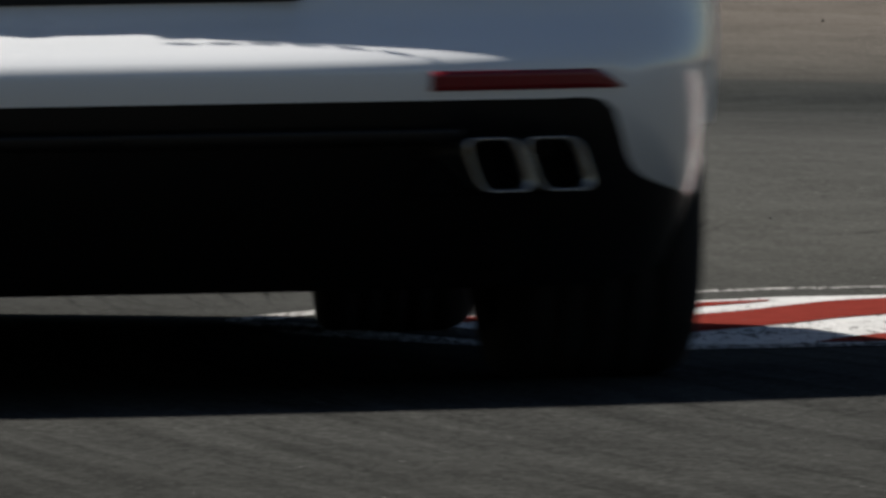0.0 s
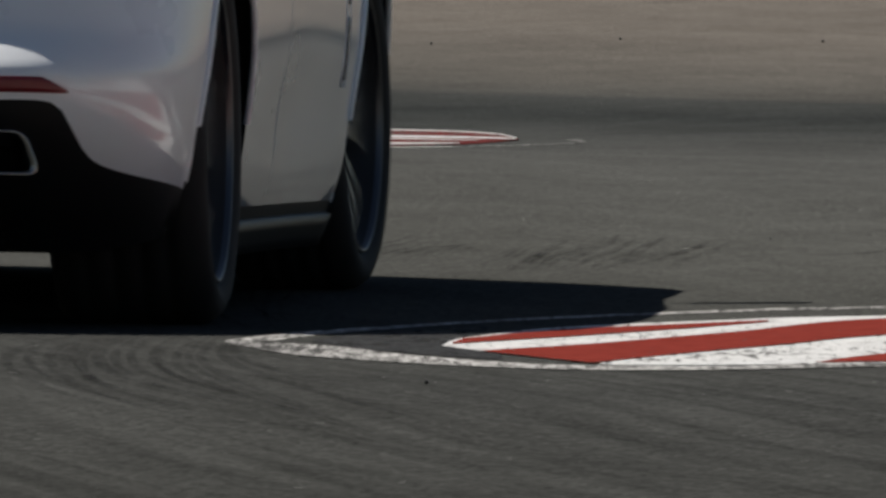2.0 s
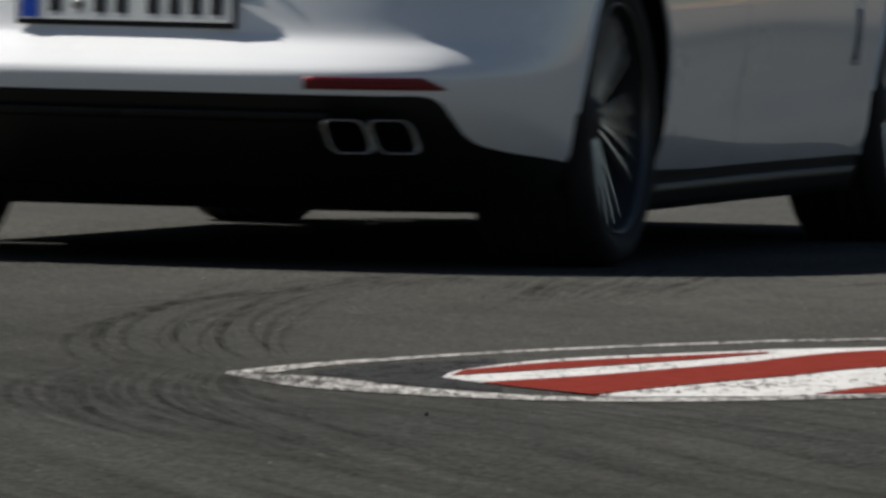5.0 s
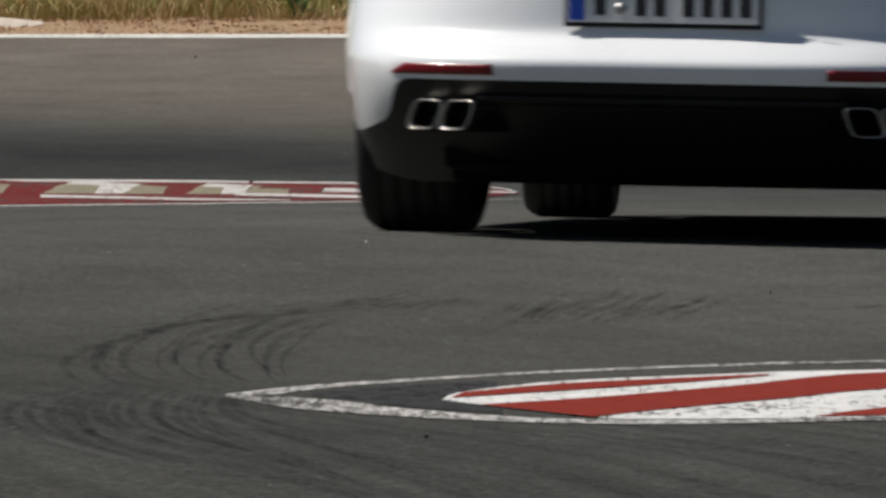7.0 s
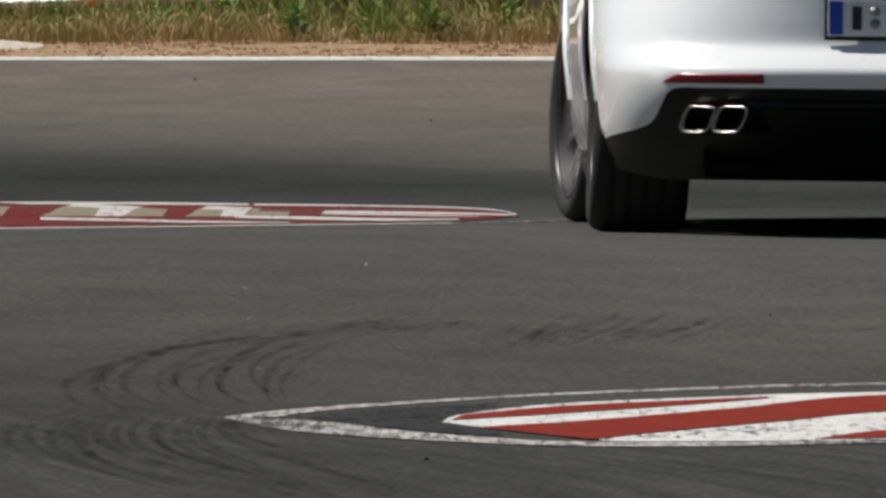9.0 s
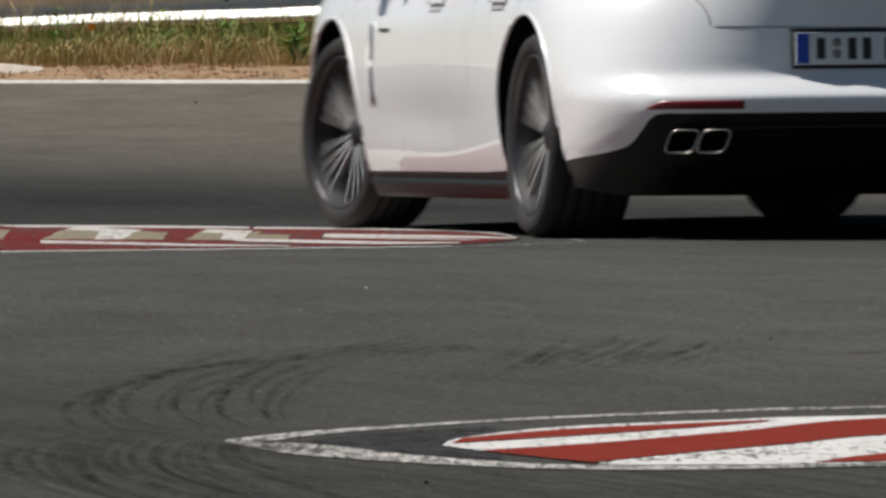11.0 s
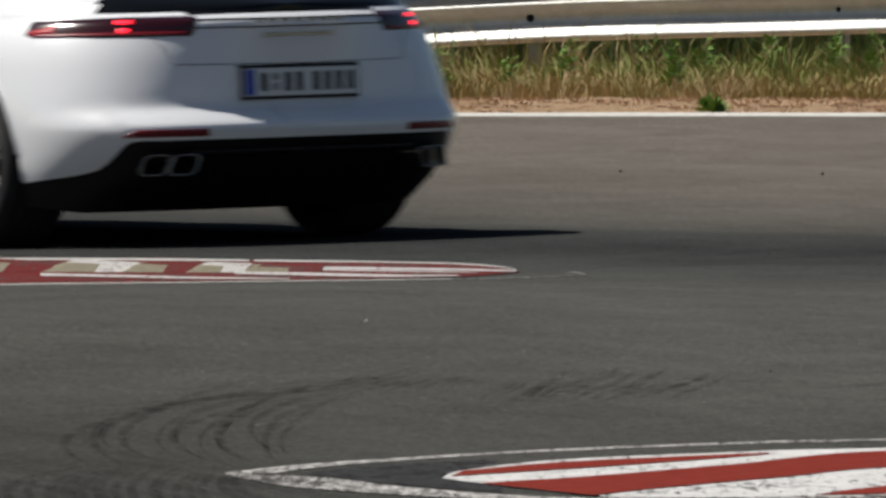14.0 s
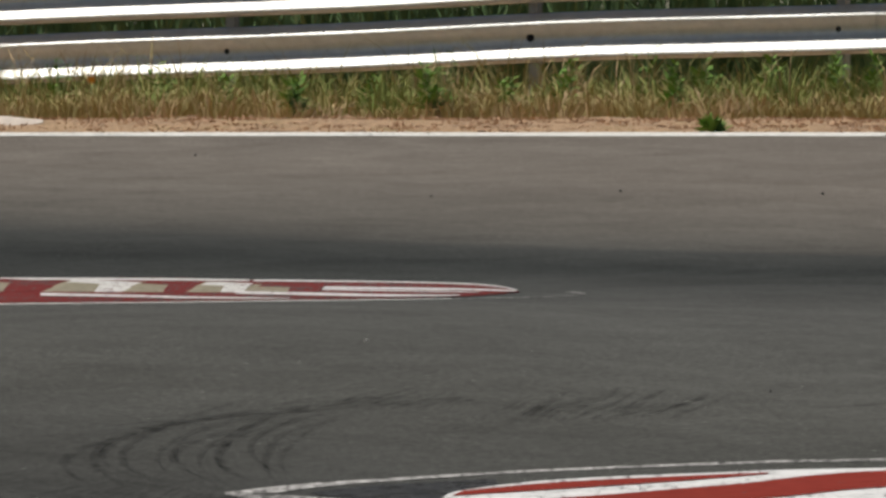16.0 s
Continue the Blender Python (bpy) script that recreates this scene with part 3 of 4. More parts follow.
def build_marks():
    """Curved smears of rubber that drifting cars left on the asphalt, and a few loose stones."""
    def smear(x0, y0, cx, cy, x1, y1, w):
        """One smear along a bow from one end to the other by way of a middle point, fading out at both ends."""
        n = 22
        def at(i, j):
            t = i / n
            x = (1 - t) ** 2 * x0 + 2 * t * (1 - t) * cx + t * t * x1
            y = (1 - t) ** 2 * y0 + 2 * t * (1 - t) * cy + t * t * y1
            x += (j - 1) * w * math.sin(math.pi * (0.06 + 0.88 * t)) + 0.006 * math.sin(9 * t + x0 * 30)
            return (x, y, land(y, x) + 0.0035)
        tagged(new("tyre_mark", mesh_of("tyre_mark", *grid(at, n + 1, 3), SKID, False)), "dark curved rubber smear on the asphalt", "tyre mark", "tyre marks on the track", kind="structure")
    rnd = random.Random(8)
    u = rnd.uniform
    for k in range(13):                      # nested bows before the near kerb
        d = k * 0.030 + u(-0.008, 0.008)
        smear(-0.30 + 0.5 * d + u(-0.12, 0.22), 33.0 + u(-1.0, 1.2), -0.98 + 1.5 * d, 30.6 - 0.6 * d + u(-0.4, 0.4), -0.60 + 0.95 * d + u(-0.04, 0.04), 26.3 + 1.2 * d + u(-0.3, 0.5), u(0.005, 0.014))
    for k in range(7):                       # long faint sweeps past them
        d = k * 0.05
        smear(-0.92 + d, 29.0 + 0.5 * k + u(-0.3, 0.3), -0.62 + d, 30.6 + 0.35 * k, -0.12 + 1.2 * d + u(-0.1, 0.1), 33.9 + u(-0.5, 0.5), u(0.006, 0.012))
    for k in range(11):                      # slanting dashes further on
        x = 0.20 + k * 0.036
        smear(x - 0.05, 31.5 + 0.05 * k + u(0, 0.7), x + 0.02, 33.0, x + 0.12, 34.4 + u(-0.6, 0.6), u(0.009, 0.018))
    for k in range(7):
        x = 0.06 + k * 0.028
        smear(x, 31.5 + u(0, 0.5), x + 0.02, 32.4, x + 0.13, 33.5 + u(-0.3, 0.4), u(0.004, 0.009))
    for k in range(9):
        x = -0.24 + k * 0.034
        smear(x - 0.05, 32.3 + u(-0.3, 0.4), x, 33.0, x + 0.09, 33.9 + u(-0.3, 0.4), u(0.005, 0.010))
    for k in range(15):                      # a wide swirl at the side
        d = k * 0.034 + u(-0.01, 0.01)
        smear(-0.56 + 0.4 * d, 26.7 - 1.6 * d + u(-0.2, 0.2), -0.98 + 1.2 * d, 24.2 - 0.8 * d, -0.42 + 0.9 * d + u(-0.05, 0.05), 21.2 + u(-0.4, 0.6), u(0.005, 0.013))
    for k in range(18):
        x, y = u(-0.7, 0.6), u(20.0, 23.0)
        smear(x, y + u(0.3, 0.6), x + 0.12, y + 0.15, x + u(0.2, 0.4), y - 0.1, u(0.008, 0.016))
    smear(0.80, 33.0, 1.0, 33.2, 1.2, 34.0, 0.03)
    stone = mat("pale_stone", (0.6, 0.57, 0.5), 0.7)
    for x, y, r, m in ((-0.203, 38.21, 0.004, stone), (0.785, 34.6, 0.003, BLACK), (-0.026, 22.9, 0.0035, BLACK), (0.882, 71.77, 0.008, BLACK), (1.872, 71.19, 0.009, BLACK), (-1.375, 80.22, 0.008, BLACK), (-0.058, 70.85, 0.007, BLACK)):
        bm = bmesh.new()
        bmesh.ops.create_icosphere(bm, subdivisions=1, radius=r)
        for q in bm.verts:
            q.co *= 1 + 0.35 * noise.noise(q.co * 90 + Vector((x * 9, y, 0)))
        me = bpy.data.meshes.new("stone")
        bm.to_mesh(me)
        bm.free()
        me.materials.append(m)
        tagged(new("stone", me), "small loose stone lying on the track", "stone", "loose stones").location = (x, y, land(y, x) + r * 0.6)


# ---- the car: origin under the rear axle, x forward, y left ----
WHEELBASE, TYRE_R, ARCH_R = 2.95, 0.358, 0.420
XC, XF = -0.10, 3.05       # where the rounded tail and nose begin
TAIL = [(0.13, -0.66), (0.20, -0.80), (0.26, -0.91), (0.32, -0.995), (0.38, -1.062), (0.43, -1.100), (0.455, -1.110), (0.478, -1.114), (0.488, -1.110), (0.495, -1.104),
        (0.535, -1.050), (0.548, -1.028), (0.57, -1.012), (0.64, -1.007), (0.72, -1.006), (0.80, -1.008), (0.86, -1.013), (0.885, -1.013), (0.91, -0.99), (0.93, -0.935)]
NOSE = [(0.13, 0.78), (0.25, 0.90), (0.45, 0.98), (0.6, 0.96), (0.75, 0.86), (0.93, 0.70)]
SIDE = [(0.13, 0.875), (0.20, 0.905), (0.30, 0.938), (0.42, 0.955), (0.55, 0.966), (0.68, 0.964), (0.78, 0.955), (0.86, 0.930), (0.93, 0.885)]
TOP = 0.93


def surf(u, z):
    """The body's outer skin: u 0..1 round the tail, 1..2 along the side, 2..3 round the nose."""
    b = soft(z, SIDE)
    if u <= 1:
        th = u * math.pi / 2
        n = 3.1 - 0.9 * min(1.0, max(0.0, (z - 0.56) / 0.30))
        a = XC - soft(z, TAIL)
        return Vector((XC - a * max(0.0, math.cos(th)) ** (2 / n), b * math.sin(th) ** (2 / n), z))
    if u <= 2:
        x = XC + (u - 1) * (XF - XC)
        t = (x - XC) / (XF - XC)
        door = math.exp(-((t - 0.52) / 0.24) ** 2)
        b -= 0.010 * door + 0.016 * door * math.exp(-((z - 0.40) / 0.11) ** 2)
        b -= 0.011 * door / (1 + math.exp(-(z - 0.745 - 0.09 * (1 - t)) / 0.009))
        return Vector((x, b, z))
    th = (u - 2) * math.pi / 2
    n = 2.5
    a = soft(z, NOSE)
    return Vector((XF + a * math.sin(th) ** (2 / n), b * max(0.0, math.cos(th)) ** (2 / n), z))


def normal(u, z):
    d = 1e-3
    a = surf(min(u + d, 3), z) - surf(max(u - d, 0), z)
    b = surf(u, z + d) - surf(u, z - d)
    n = b.cross(a)
    if n.length < 1e-9:
        return Vector((-1, 0, 0))
    n.normalize()
    p = surf(u, z)
    return n if n.dot(p - Vector((1.4, 0, 0.5))) > 0 else -n


def u_of_y(y, z):
    """u on the tail at the half width y."""
    n = 3.1 - 0.9 * min(1.0, max(0.0, (z - 0.56) / 0.30))
    return math.asin(min(1.0, (y / soft(z, SIDE)) ** (n / 2))) * 2 / math.pi


def u_of_x(x):
    return 1 + (x - XC) / (XF - XC)


def skirt(u):
    """Height at which black trim ends and white paint begins."""
    if u <= 1:
        return soft(u, [(0, 0.432), (0.36, 0.431), (0.44, 0.430), (0.475, 0.415), (0.505, 0.37), (0.535, 0.33), (0.60, 0.306), (0.75, 0.285), (1.0, 0.262)])
    return lerp(u, [(1.0, 0.262), (1.1, 0.235), (1.3, 0.225), (1.9, 0.222), (2.05, 0.25), (2.4, 0.33), (3, 0.36)])


def floor_of(u):
    return lerp(u, [(0, 0.148), (0.55, 0.148), (0.8, 0.175), (1.1, 0.145), (3, 0.15)])


def in_arch(p, grow=0.0):
    for x in (0, WHEELBASE):
        if math.hypot(p.x - x, p.z - TYRE_R) < ARCH_R + grow:
            return x
    return None


def skin_sheet(name, lo, hi, nz, side, material, parent, label="", off=0.0, us=None):
    """A strip of the body between two heights, with the wheel arches cut out of it."""
    us = us or ([i / 44 for i in range(44)] + [1 + i / 120 for i in range(120)] + [2 + i / 24 for i in range(25)])
    pts, keep = [], {}
    for i, u in enumerate(us):
        for j in range(nz + 1):
            z0, z1 = lo(u), hi(u)
            z = z0 + (z1 - z0) * j / nz
            p = surf(u, z) + (normal(u, z) * off if off else Vector())
            pts.append(p)
    n = nz + 1
    inside = [in_arch(p) if abs(p.y) > 0.7 else None for p in pts]
    faces = []
    for i in range(len(us) - 1):
        for j in range(nz):
            q = (i * n + j, (i + 1) * n + j, (i + 1) * n + j + 1, i * n + j + 1)
            if all(inside[k] is not None for k in q):
                continue
            faces.append(q)
    for k in set(k for q in faces for k in q):
        x = inside[k]
        if x is not None:
            d = Vector((pts[k].x - x, 0, pts[k].z - TYRE_R))
            d *= ARCH_R / max(d.length, 1e-6)
            pts[k] = Vector((x + d.x, pts[k].y, TYRE_R + d.z))
    pts = [Vector((p.x, p.y * side, p.z)) for p in pts]
    return mesh_of(name, pts, faces, material)


def patch(name, u0, u1, zlo, zhi, material, parent, label="", side=1, off=0.004, nu=16, nz=4, deep=0.0):
    """A piece that follows the body, standing off it by off; deep gives it thickness inwards."""
    def at(i, j, o):
        u = u0 + (u1 - u0) * i / nu
        a, b = zlo(u) if callable(zlo) else zlo, zhi(u) if callable(zhi) else zhi
        z = a + (b - a) * j / nz
        p = surf(u, z) + normal(u, z) * o
        return Vector((p.x, p.y * side, p.z))
    v, f = grid(lambda i, j: at(i, j, off), nu + 1, nz + 1)
    n = len(v)
    inner, _ = grid(lambda i, j: at(i, j, off - max(deep, 0.012)), nu + 1, nz + 1)
    f2 = list(f) + [tuple(k + n for k in reversed(q)) for q in f]
    edges = set()
    for q in f:
        for a, b in zip(q, q[1:] + q[:1]):
            edges.add((a, b))
    f2 += [(b, a, a + n, b + n) for a, b in edges if (b, a) not in edges]
    return piece(name, mesh_of(name, v + inner, f2, material), parent, label)


def tube(name, path, r, material, parent, label="", n=8, closed=False):
    """A round bar along a list of points."""
    v, f = [], []
    m = len(path)
    for i, p in enumerate(path):
        a = path[(i - 1) % m] if closed or i else path[i]
        b = path[(i + 1) % m] if closed or i < m - 1 else path[i]
        d = (Vector(b) - Vector(a)).normalized()
        e = d.orthogonal().normalized() if abs(d.x) > 0.9 else d.cross(Vector((1, 0, 0))).normalized()
        g = d.cross(e)
        v += [Vector(p) + (e * math.cos(k * 2 * math.pi / n) + g * math.sin(k * 2 * math.pi / n)) * r for k in range(n)]
    for i in range(m if closed else m - 1):
        k = (i + 1) % m
        f += [(i * n + j, k * n + j, k * n + (j + 1) % n, i * n + (j + 1) % n) for j in range(n)]
    return piece(name, mesh_of(name, v, f, material), parent, label)


def deck(car):
    """Everything above the shoulder: lid, glass, roof and bonnet."""
    HIGH = [(-1.1, 0.0), (-0.98, 0.012), (-0.80, 0.075), (-0.3, 0.25), (0.3, 0.405), (0.9, 0.475), (1.4, 0.49), (1.9, 0.44), (2.4, 0.23), (2.7, 0.08), (3.0, 0.06), (4.1, 0.0)]
    us = [i / 40 for i in range(41)] + [1 + i / 60 for i in range(1, 61)] + [2 + i / 20 for i in range(1, 21)]
    nw = 22
    for side in (1, -1):
        def at(i, j):
            p = surf(us[i], TOP)
            w = j / nw
            y = p.y * (1 - w)
            h = soft(p.x, HIGH)
            k = (1 - (1 - w) ** 2.6) ** (1 / 1.7)
            fall = -0.05 * max(0.0, (p.x - 3.0)) ** 1.2
            return Vector((p.x, y * side * (1 - 0.10 * w * min(1, h * 2)), TOP + h * k + fall * w))
        v, f = grid(at, len(us), nw + 1)
        groups = {"glass": [], "body": []}
        for q in f:
            c = sum((v[k] for k in q), Vector()) / 4
            y = abs(c.y)
            hr = c.z - TOP
            back = -1.03 < c.x < 0.35 and y < 0.70 - 0.05 * (c.x + 0.9)
            flank = -0.1 < c.x < 2.4 and 0.03 < hr < 0.36 and y > 0.55
            front = 1.85 < c.x < 2.62 and y < 0.62 and hr > 0.10
            groups["glass" if back or flank or front else "body"].append(q)
        piece("upper_body", mesh_of("upper_body", v, groups["body"], PAINT), car)
        piece("window_glass", mesh_of("window_glass", v, groups["glass"], GLASS), car, "dark tinted window glass")


def rounded(w, h, r, n=6):
    out = []
    for cx, cy, a0 in ((w - r, h - r, 0), (-w + r, h - r, 90), (-w + r, -h + r, 180), (w - r, -h + r, 270)):
        for i in range(n + 1):
            a = radians(a0 + 90 * i / n)
            out.append((cx + r * math.cos(a), cy + r * math.sin(a)))
    return out


def exhaust(car, side):
    """A twin tail pipe: two rounded trapezoid tubes side by side in chrome."""
    ex = piece("exhaust", mesh_of("exhaust", *box_data(-0.02, 0.10, -0.11, 0.11, -0.045, 0.045, 0.01), UNDER), car, "black twin exhaust box",
               pose(-0.945, 0.556 * side, 0.335, 0, 0, -33 * side))
    for k in (-1, 1):
        sec = rounded(0.055, 0.041, 0.024)
        rings = [(0.06, 0.84), (-0.055, 0.90), (-0.085, 0.97), (-0.092, 1.0), (-0.092, 0.90), (-0.075, 0.84), (0.04, 0.82)]
        n = len(sec)
        v = [Vector((d, a * s + k * 0.057 - 0.42 * b * side * s, b * s)) for d, s in rings for a, b in sec]
        f = [(i * n + j, (i + 1) * n + j, (i + 1) * n + (j + 1) % n, i * n + (j + 1) % n) for i in range(len(rings) - 1) for j in range(n)]
        piece("tail_pipe", mesh_of("tail_pipe", v, f, CHROME), ex, "chrome tail pipe")
        v2 = [Vector((-0.03, a * 0.86 + k * 0.057 - 0.42 * b * side * 0.86, b * 0.86)) for a, b in sec]
        piece("bore", mesh_of("bore", v2, [list(range(n))], UNDER, False), ex, "black disc closing the bore")


def wheel(car, x, side, width):
    w = new("wheel")
    w.parent = car
    o = 0.948
    half = width / 2
    w.location = (x, (o - half) * side, TYRE_R)
    R = TYRE_R
    # tyre: rounded shoulders, grooved tread; +offset is outwards
    prof = [(0.272, half - 0.030), (0.282, half - 0.012), (0.300, half - 0.002), (0.320, half + 0.002), (0.338, half - 0.006), (R - 0.008, half - 0.022), (R - 0.002, half - 0.042)]
    g = half - 0.05
    for c in (0.75, 0.25, -0.25, -0.75):
        prof += [(R, g * c + 0.0095), (R - 0.0025, g * c + 0.008), (R - 0.0025, g * c - 0.008), (R, g * c - 0.0095)]
    prof += [(R - 0.002, -half + 0.042), (R - 0.008, -half + 0.022), (0.335, -half + 0.004), (0.30, -half), (0.272, -half + 0.02)]
    piece("tyre", mesh_of("tyre", *lathe([(r, q * side) for r, q in prof], 72), RUBBER), w, "black low-profile tyre")
    rim = piece("rim", mesh_of("rim", *lathe([(r, q * side) for r, q in [(0.240, -half + 0.03), (0.236, 0.0), (0.246, half - 0.05), (0.268, half - 0.030), (0.2715, half - 0.012), (0.279, half - 0.010),
                                                       (0.282, half - 0.016), (0.278, half - 0.03)]], 72), BARREL), w, "dark rim barrel")
    piece("rim_lip", mesh_of("rim_lip", *lathe([(r, q * side) for r, q in [(0.269, half - 0.026), (0.271, half - 0.012), (0.275, half - 0.008), (0.279, half - 0.010), (0.280, half - 0.018)]], 72), LIP), w, "polished alloy rim lip")
    # five groups of slim spokes
    d = half - 0.030
    v0, f0 = box_data(0.045, 0.270, -0.0050, 0.0050, -0.020, 0.0, 0.002)
    for k in range(10):
        for s in (-1, 1):
            v = []
            for p in v0:
                t = (p.x - 0.045) / 0.225
                off = s * (0.008 + 0.024 * t)
                yy = (d - 0.006 - 0.036 * max(0.0, 1 - t) ** 1.6 + p.z) * side
                a = radians(36 * k + (5 if k % 2 else -5))
                px, pz = p.x, p.y * (1.25 - 0.45 * t) + off
                v.append(Vector((px * math.cos(a) - pz * math.sin(a), yy, px * math.sin(a) + pz * math.cos(a))))
            piece("spoke", mesh_of("spoke", v, f0, ALLOY, False), w)
    piece("hub", mesh_of("hub", *lathe([(r, q * side) for r, q in [(0.062, d - 0.07), (0.060, d - 0.044), (0.045, d - 0.038), (0.034, d - 0.032), (0.030, d - 0.030), (0.0, d - 0.029)]], 32), BARREL), w, "alloy hub with cap")
    # the disc turns too, the caliper stays with the car
    piece("brake_disc", mesh_of("brake_disc", *lathe([(0.10, (d - 0.085) * side), (0.205, (d - 0.085) * side), (0.205, (d - 0.12) * side), (0.10, (d - 0.12) * side)], 48), DISC), w, "grey steel brake disc")
    v, f = [], []
    v, f = grid(lambda i, j: Vector((math.cos(radians(120 + 60 * i / 10)) * (0.135 + 0.085 * (j % 2)), (d - (0.080 if j < 2 else 0.15)) * side,
                                     math.sin(radians(120 + 60 * i / 10)) * (0.135 + 0.085 * (j % 2)))), 11, 4)
    cal = piece("brake_caliper", mesh_of("brake_caliper", v, f, GREEN, False), car, "acid green brake caliper", Matrix.Translation(w.location))
    return w


def build_car():
    car = tagged(new("car"), "glossy white sports saloon with black lower bumper and twin exhausts", "car")
    shoulder = lambda u: TOP
    for side in (1, -1):
        piece("body_side", skin_sheet("body_side", skirt, shoulder, 40, side, PAINT, car), car, "glossy white body panel")
        piece("lower_trim", skin_sheet("lower_trim", floor_of, skirt, 12, side, BLACK, car), car, "matt black lower trim")
        # wheel housings and flared lips
        for x in (0, WHEELBASE):
            def edge(deg, r):
                px, pz = x + math.cos(radians(deg)) * r, TYRE_R + math.sin(radians(deg)) * r
                lo, hi = 0.0, 3.0
                for _ in range(40):
                    m = (lo + hi) / 2
                    lo, hi = (m, hi) if surf(m, pz).x < px else (lo, m)
                return px, surf(lo, pz).y, pz
            def at(i, j):
                px, y, pz = edge(-8 + 196 * i / 40, ARCH_R + (0.0, 0.012, 0.012)[j])
                return Vector((px, (y - 0.004, y - 0.12, 0.55)[j] * side, pz))
            piece("wheel_housing", mesh_of("wheel_housing", *grid(at, 41, 3), UNDER), car, "black wheel housing")
            back = [Vector((x + math.cos(radians(-8 + 196 * i / 40)) * 0.43, 0.55 * side, TYRE_R + math.sin(radians(-8 + 196 * i / 40)) * 0.43)) for i in range(41)]
            piece("wheel_housing", mesh_of("wheel_housing", back, [list(range(41))], UNDER, False), car, "black wheel housing")
            lip = []
            for i in range(41):
                px, y, pz = edge(4 + 172 * i / 40, ARCH_R)
                lip.append(Vector((px, (y + 0.001) * side, pz)))
            tube("arch_lip", lip, 0.007, PAINT, car, "white wheel arch lip")
        # fender vent, handles, creases and shut lines
        uv = u_of_x(2.29)
        patch("fender_vent", uv, uv + 0.016, 0.47, 0.60, MIDGREY, car, "dark grey fender vent slot", side, 0.003, 3, 6)
        patch("fender_vent", uv, uv + 0.016, 0.625, 0.75, MIDGREY, car, "dark grey fender vent slot", side, 0.003, 3, 6)
        patch("vent_frame", uv - 0.005, uv + 0.026, 0.455, 0.762, PAINT, car, "", side, 0.0015, 3, 6)
        patch("badge", uv - 0.075, uv - 0.03, 0.725, 0.738, CHROME, car, "small chrome badge", side, 0.004, 4, 2)
        for hx in (1.42, 0.42):
            patch("door_handle", u_of_x(hx) - 0.036, u_of_x(hx) + 0.036, 0.816, 0.838, PAINT, car, "white door handle", side, 0.014, 8, 3, 0.008)
            # grey patch puts the shade round the handle into colour
            patch("handle_shade", u_of_x(hx) - 0.028, u_of_x(hx) + 0.028, 0.79, 0.85, GREY, car, "grey patch painted as shade round the handle", side, 0.002, 6, 3)
        for sx in (1.18, 0.52):
            patch("shut_line", u_of_x(sx), u_of_x(sx) + 0.0013, 0.24 if sx > 0.6 else 0.70, 0.92, GREY, car, "thin shut line", side, 0.0008, 1, 14)
        tube("mirror_stalk", [Vector((2.25, 0.90 * side, 0.95)), Vector((2.26, 0.98 * side, 1.0))], 0.02, BLACK, car)
        v, f = box_data(-0.06, 0.07, -0.09, 0.10, -0.055, 0.065, 0.035)
        piece("door_mirror", mesh_of("door_mirror", v, f, PAINT), car, "white door mirror", pose(2.26, 1.0 * side, 1.03))
        # sill blade and lower door crease
        patch("side_sill", u_of_x(0.40), u_of_x(2.50), 0.138, 0.20, BLACK, car, "black sill blade", side, 0.018, 40, 3, 0.02)
        # tail lamp with a glowing brake strip
        tl = patch("tail_light", u_of_y(0.44, 0.84), 0.80, lambda u: 0.836 + 0.05 * max(0, (u - 0.55)), lambda u: 0.912 - 0.03 * max(0, u - 0.5), DARKRED, car, "dark red tail light", side, 0.003, 24, 4)
        patch("light_strip", u_of_y(0.46, 0.84), 0.78, 0.842, 0.853, REDGLASS, tl, "bright red rim of the lamp", side, 0.006, 24, 2)
        patch("brake_lamp", u_of_y(0.66, 0.84), u_of_y(0.71, 0.84), 0.888, 0.897, LAMPRED, tl, "lit red brake lamp", side, 0.008, 4, 2)
        patch("corner_lens", 0.70, 0.79, 0.853, lambda u: 0.885 - 0.25 * (u - 0.70), LAMPCORNER, tl, "bright red corner of the lamp", side, 0.006, 6, 2)
        patch("window_corner", u_of_x(1.84), u_of_x(2.02), lambda u: 0.815 + 0.115 * min(1.0, abs(u - u_of_x(1.92)) / 0.026), 0.931, GLASS, car, "dark lower corner of the side window", side, 0.002, 16, 4)
        patch("brake_lamp", u_of_y(0.66, 0.84), u_of_y(0.69, 0.84), 0.852, 0.868, LAMPRED, tl, "lit red brake lamp", side, 0.008, 4, 2)
        # reflectors in the bumper
        patch("reflector", u_of_y(0.455, 0.46), u_of_y(0.755, 0.46), lambda u: 0.446, lambda u: 0.474 - 0.024 * max(0.0, 1 - (u_of_y(0.755, 0.46) - u) / 0.05), REDGLASS, car, "dark red bumper reflector", side, 0.004, 16, 3)
        exhaust(car, side)
    deck(car)
    # light bar and spoiler line across the tail
    for s in (1, -1):
        patch("light_bar", 0.0, u_of_y(0.46, 0.84), 0.864, 0.931, GLOSS, car, "gloss black light bar", s, 0.002, 14, 2)
        patch("shut_line", 0.0, u_of_y(0.53, 0.70), lambda u: 0.718 + 0.02 * u, lambda u: 0.7208 + 0.02 * u, BLACK, car, "dark shut line", s, 0.0015, 14, 1)
        tube("shut_line", [Matrix.Diagonal((1, s, 1)) @ surf(u_of_y(0.53 + 0.05 * q * q, 0.73 + 0.105 * q), 0.727 + 0.105 * q) for q in (0.0, 0.25, 0.5, 0.75, 1.0)], 0.0016, MIDGREY, car, "thin tailgate cut", 5)
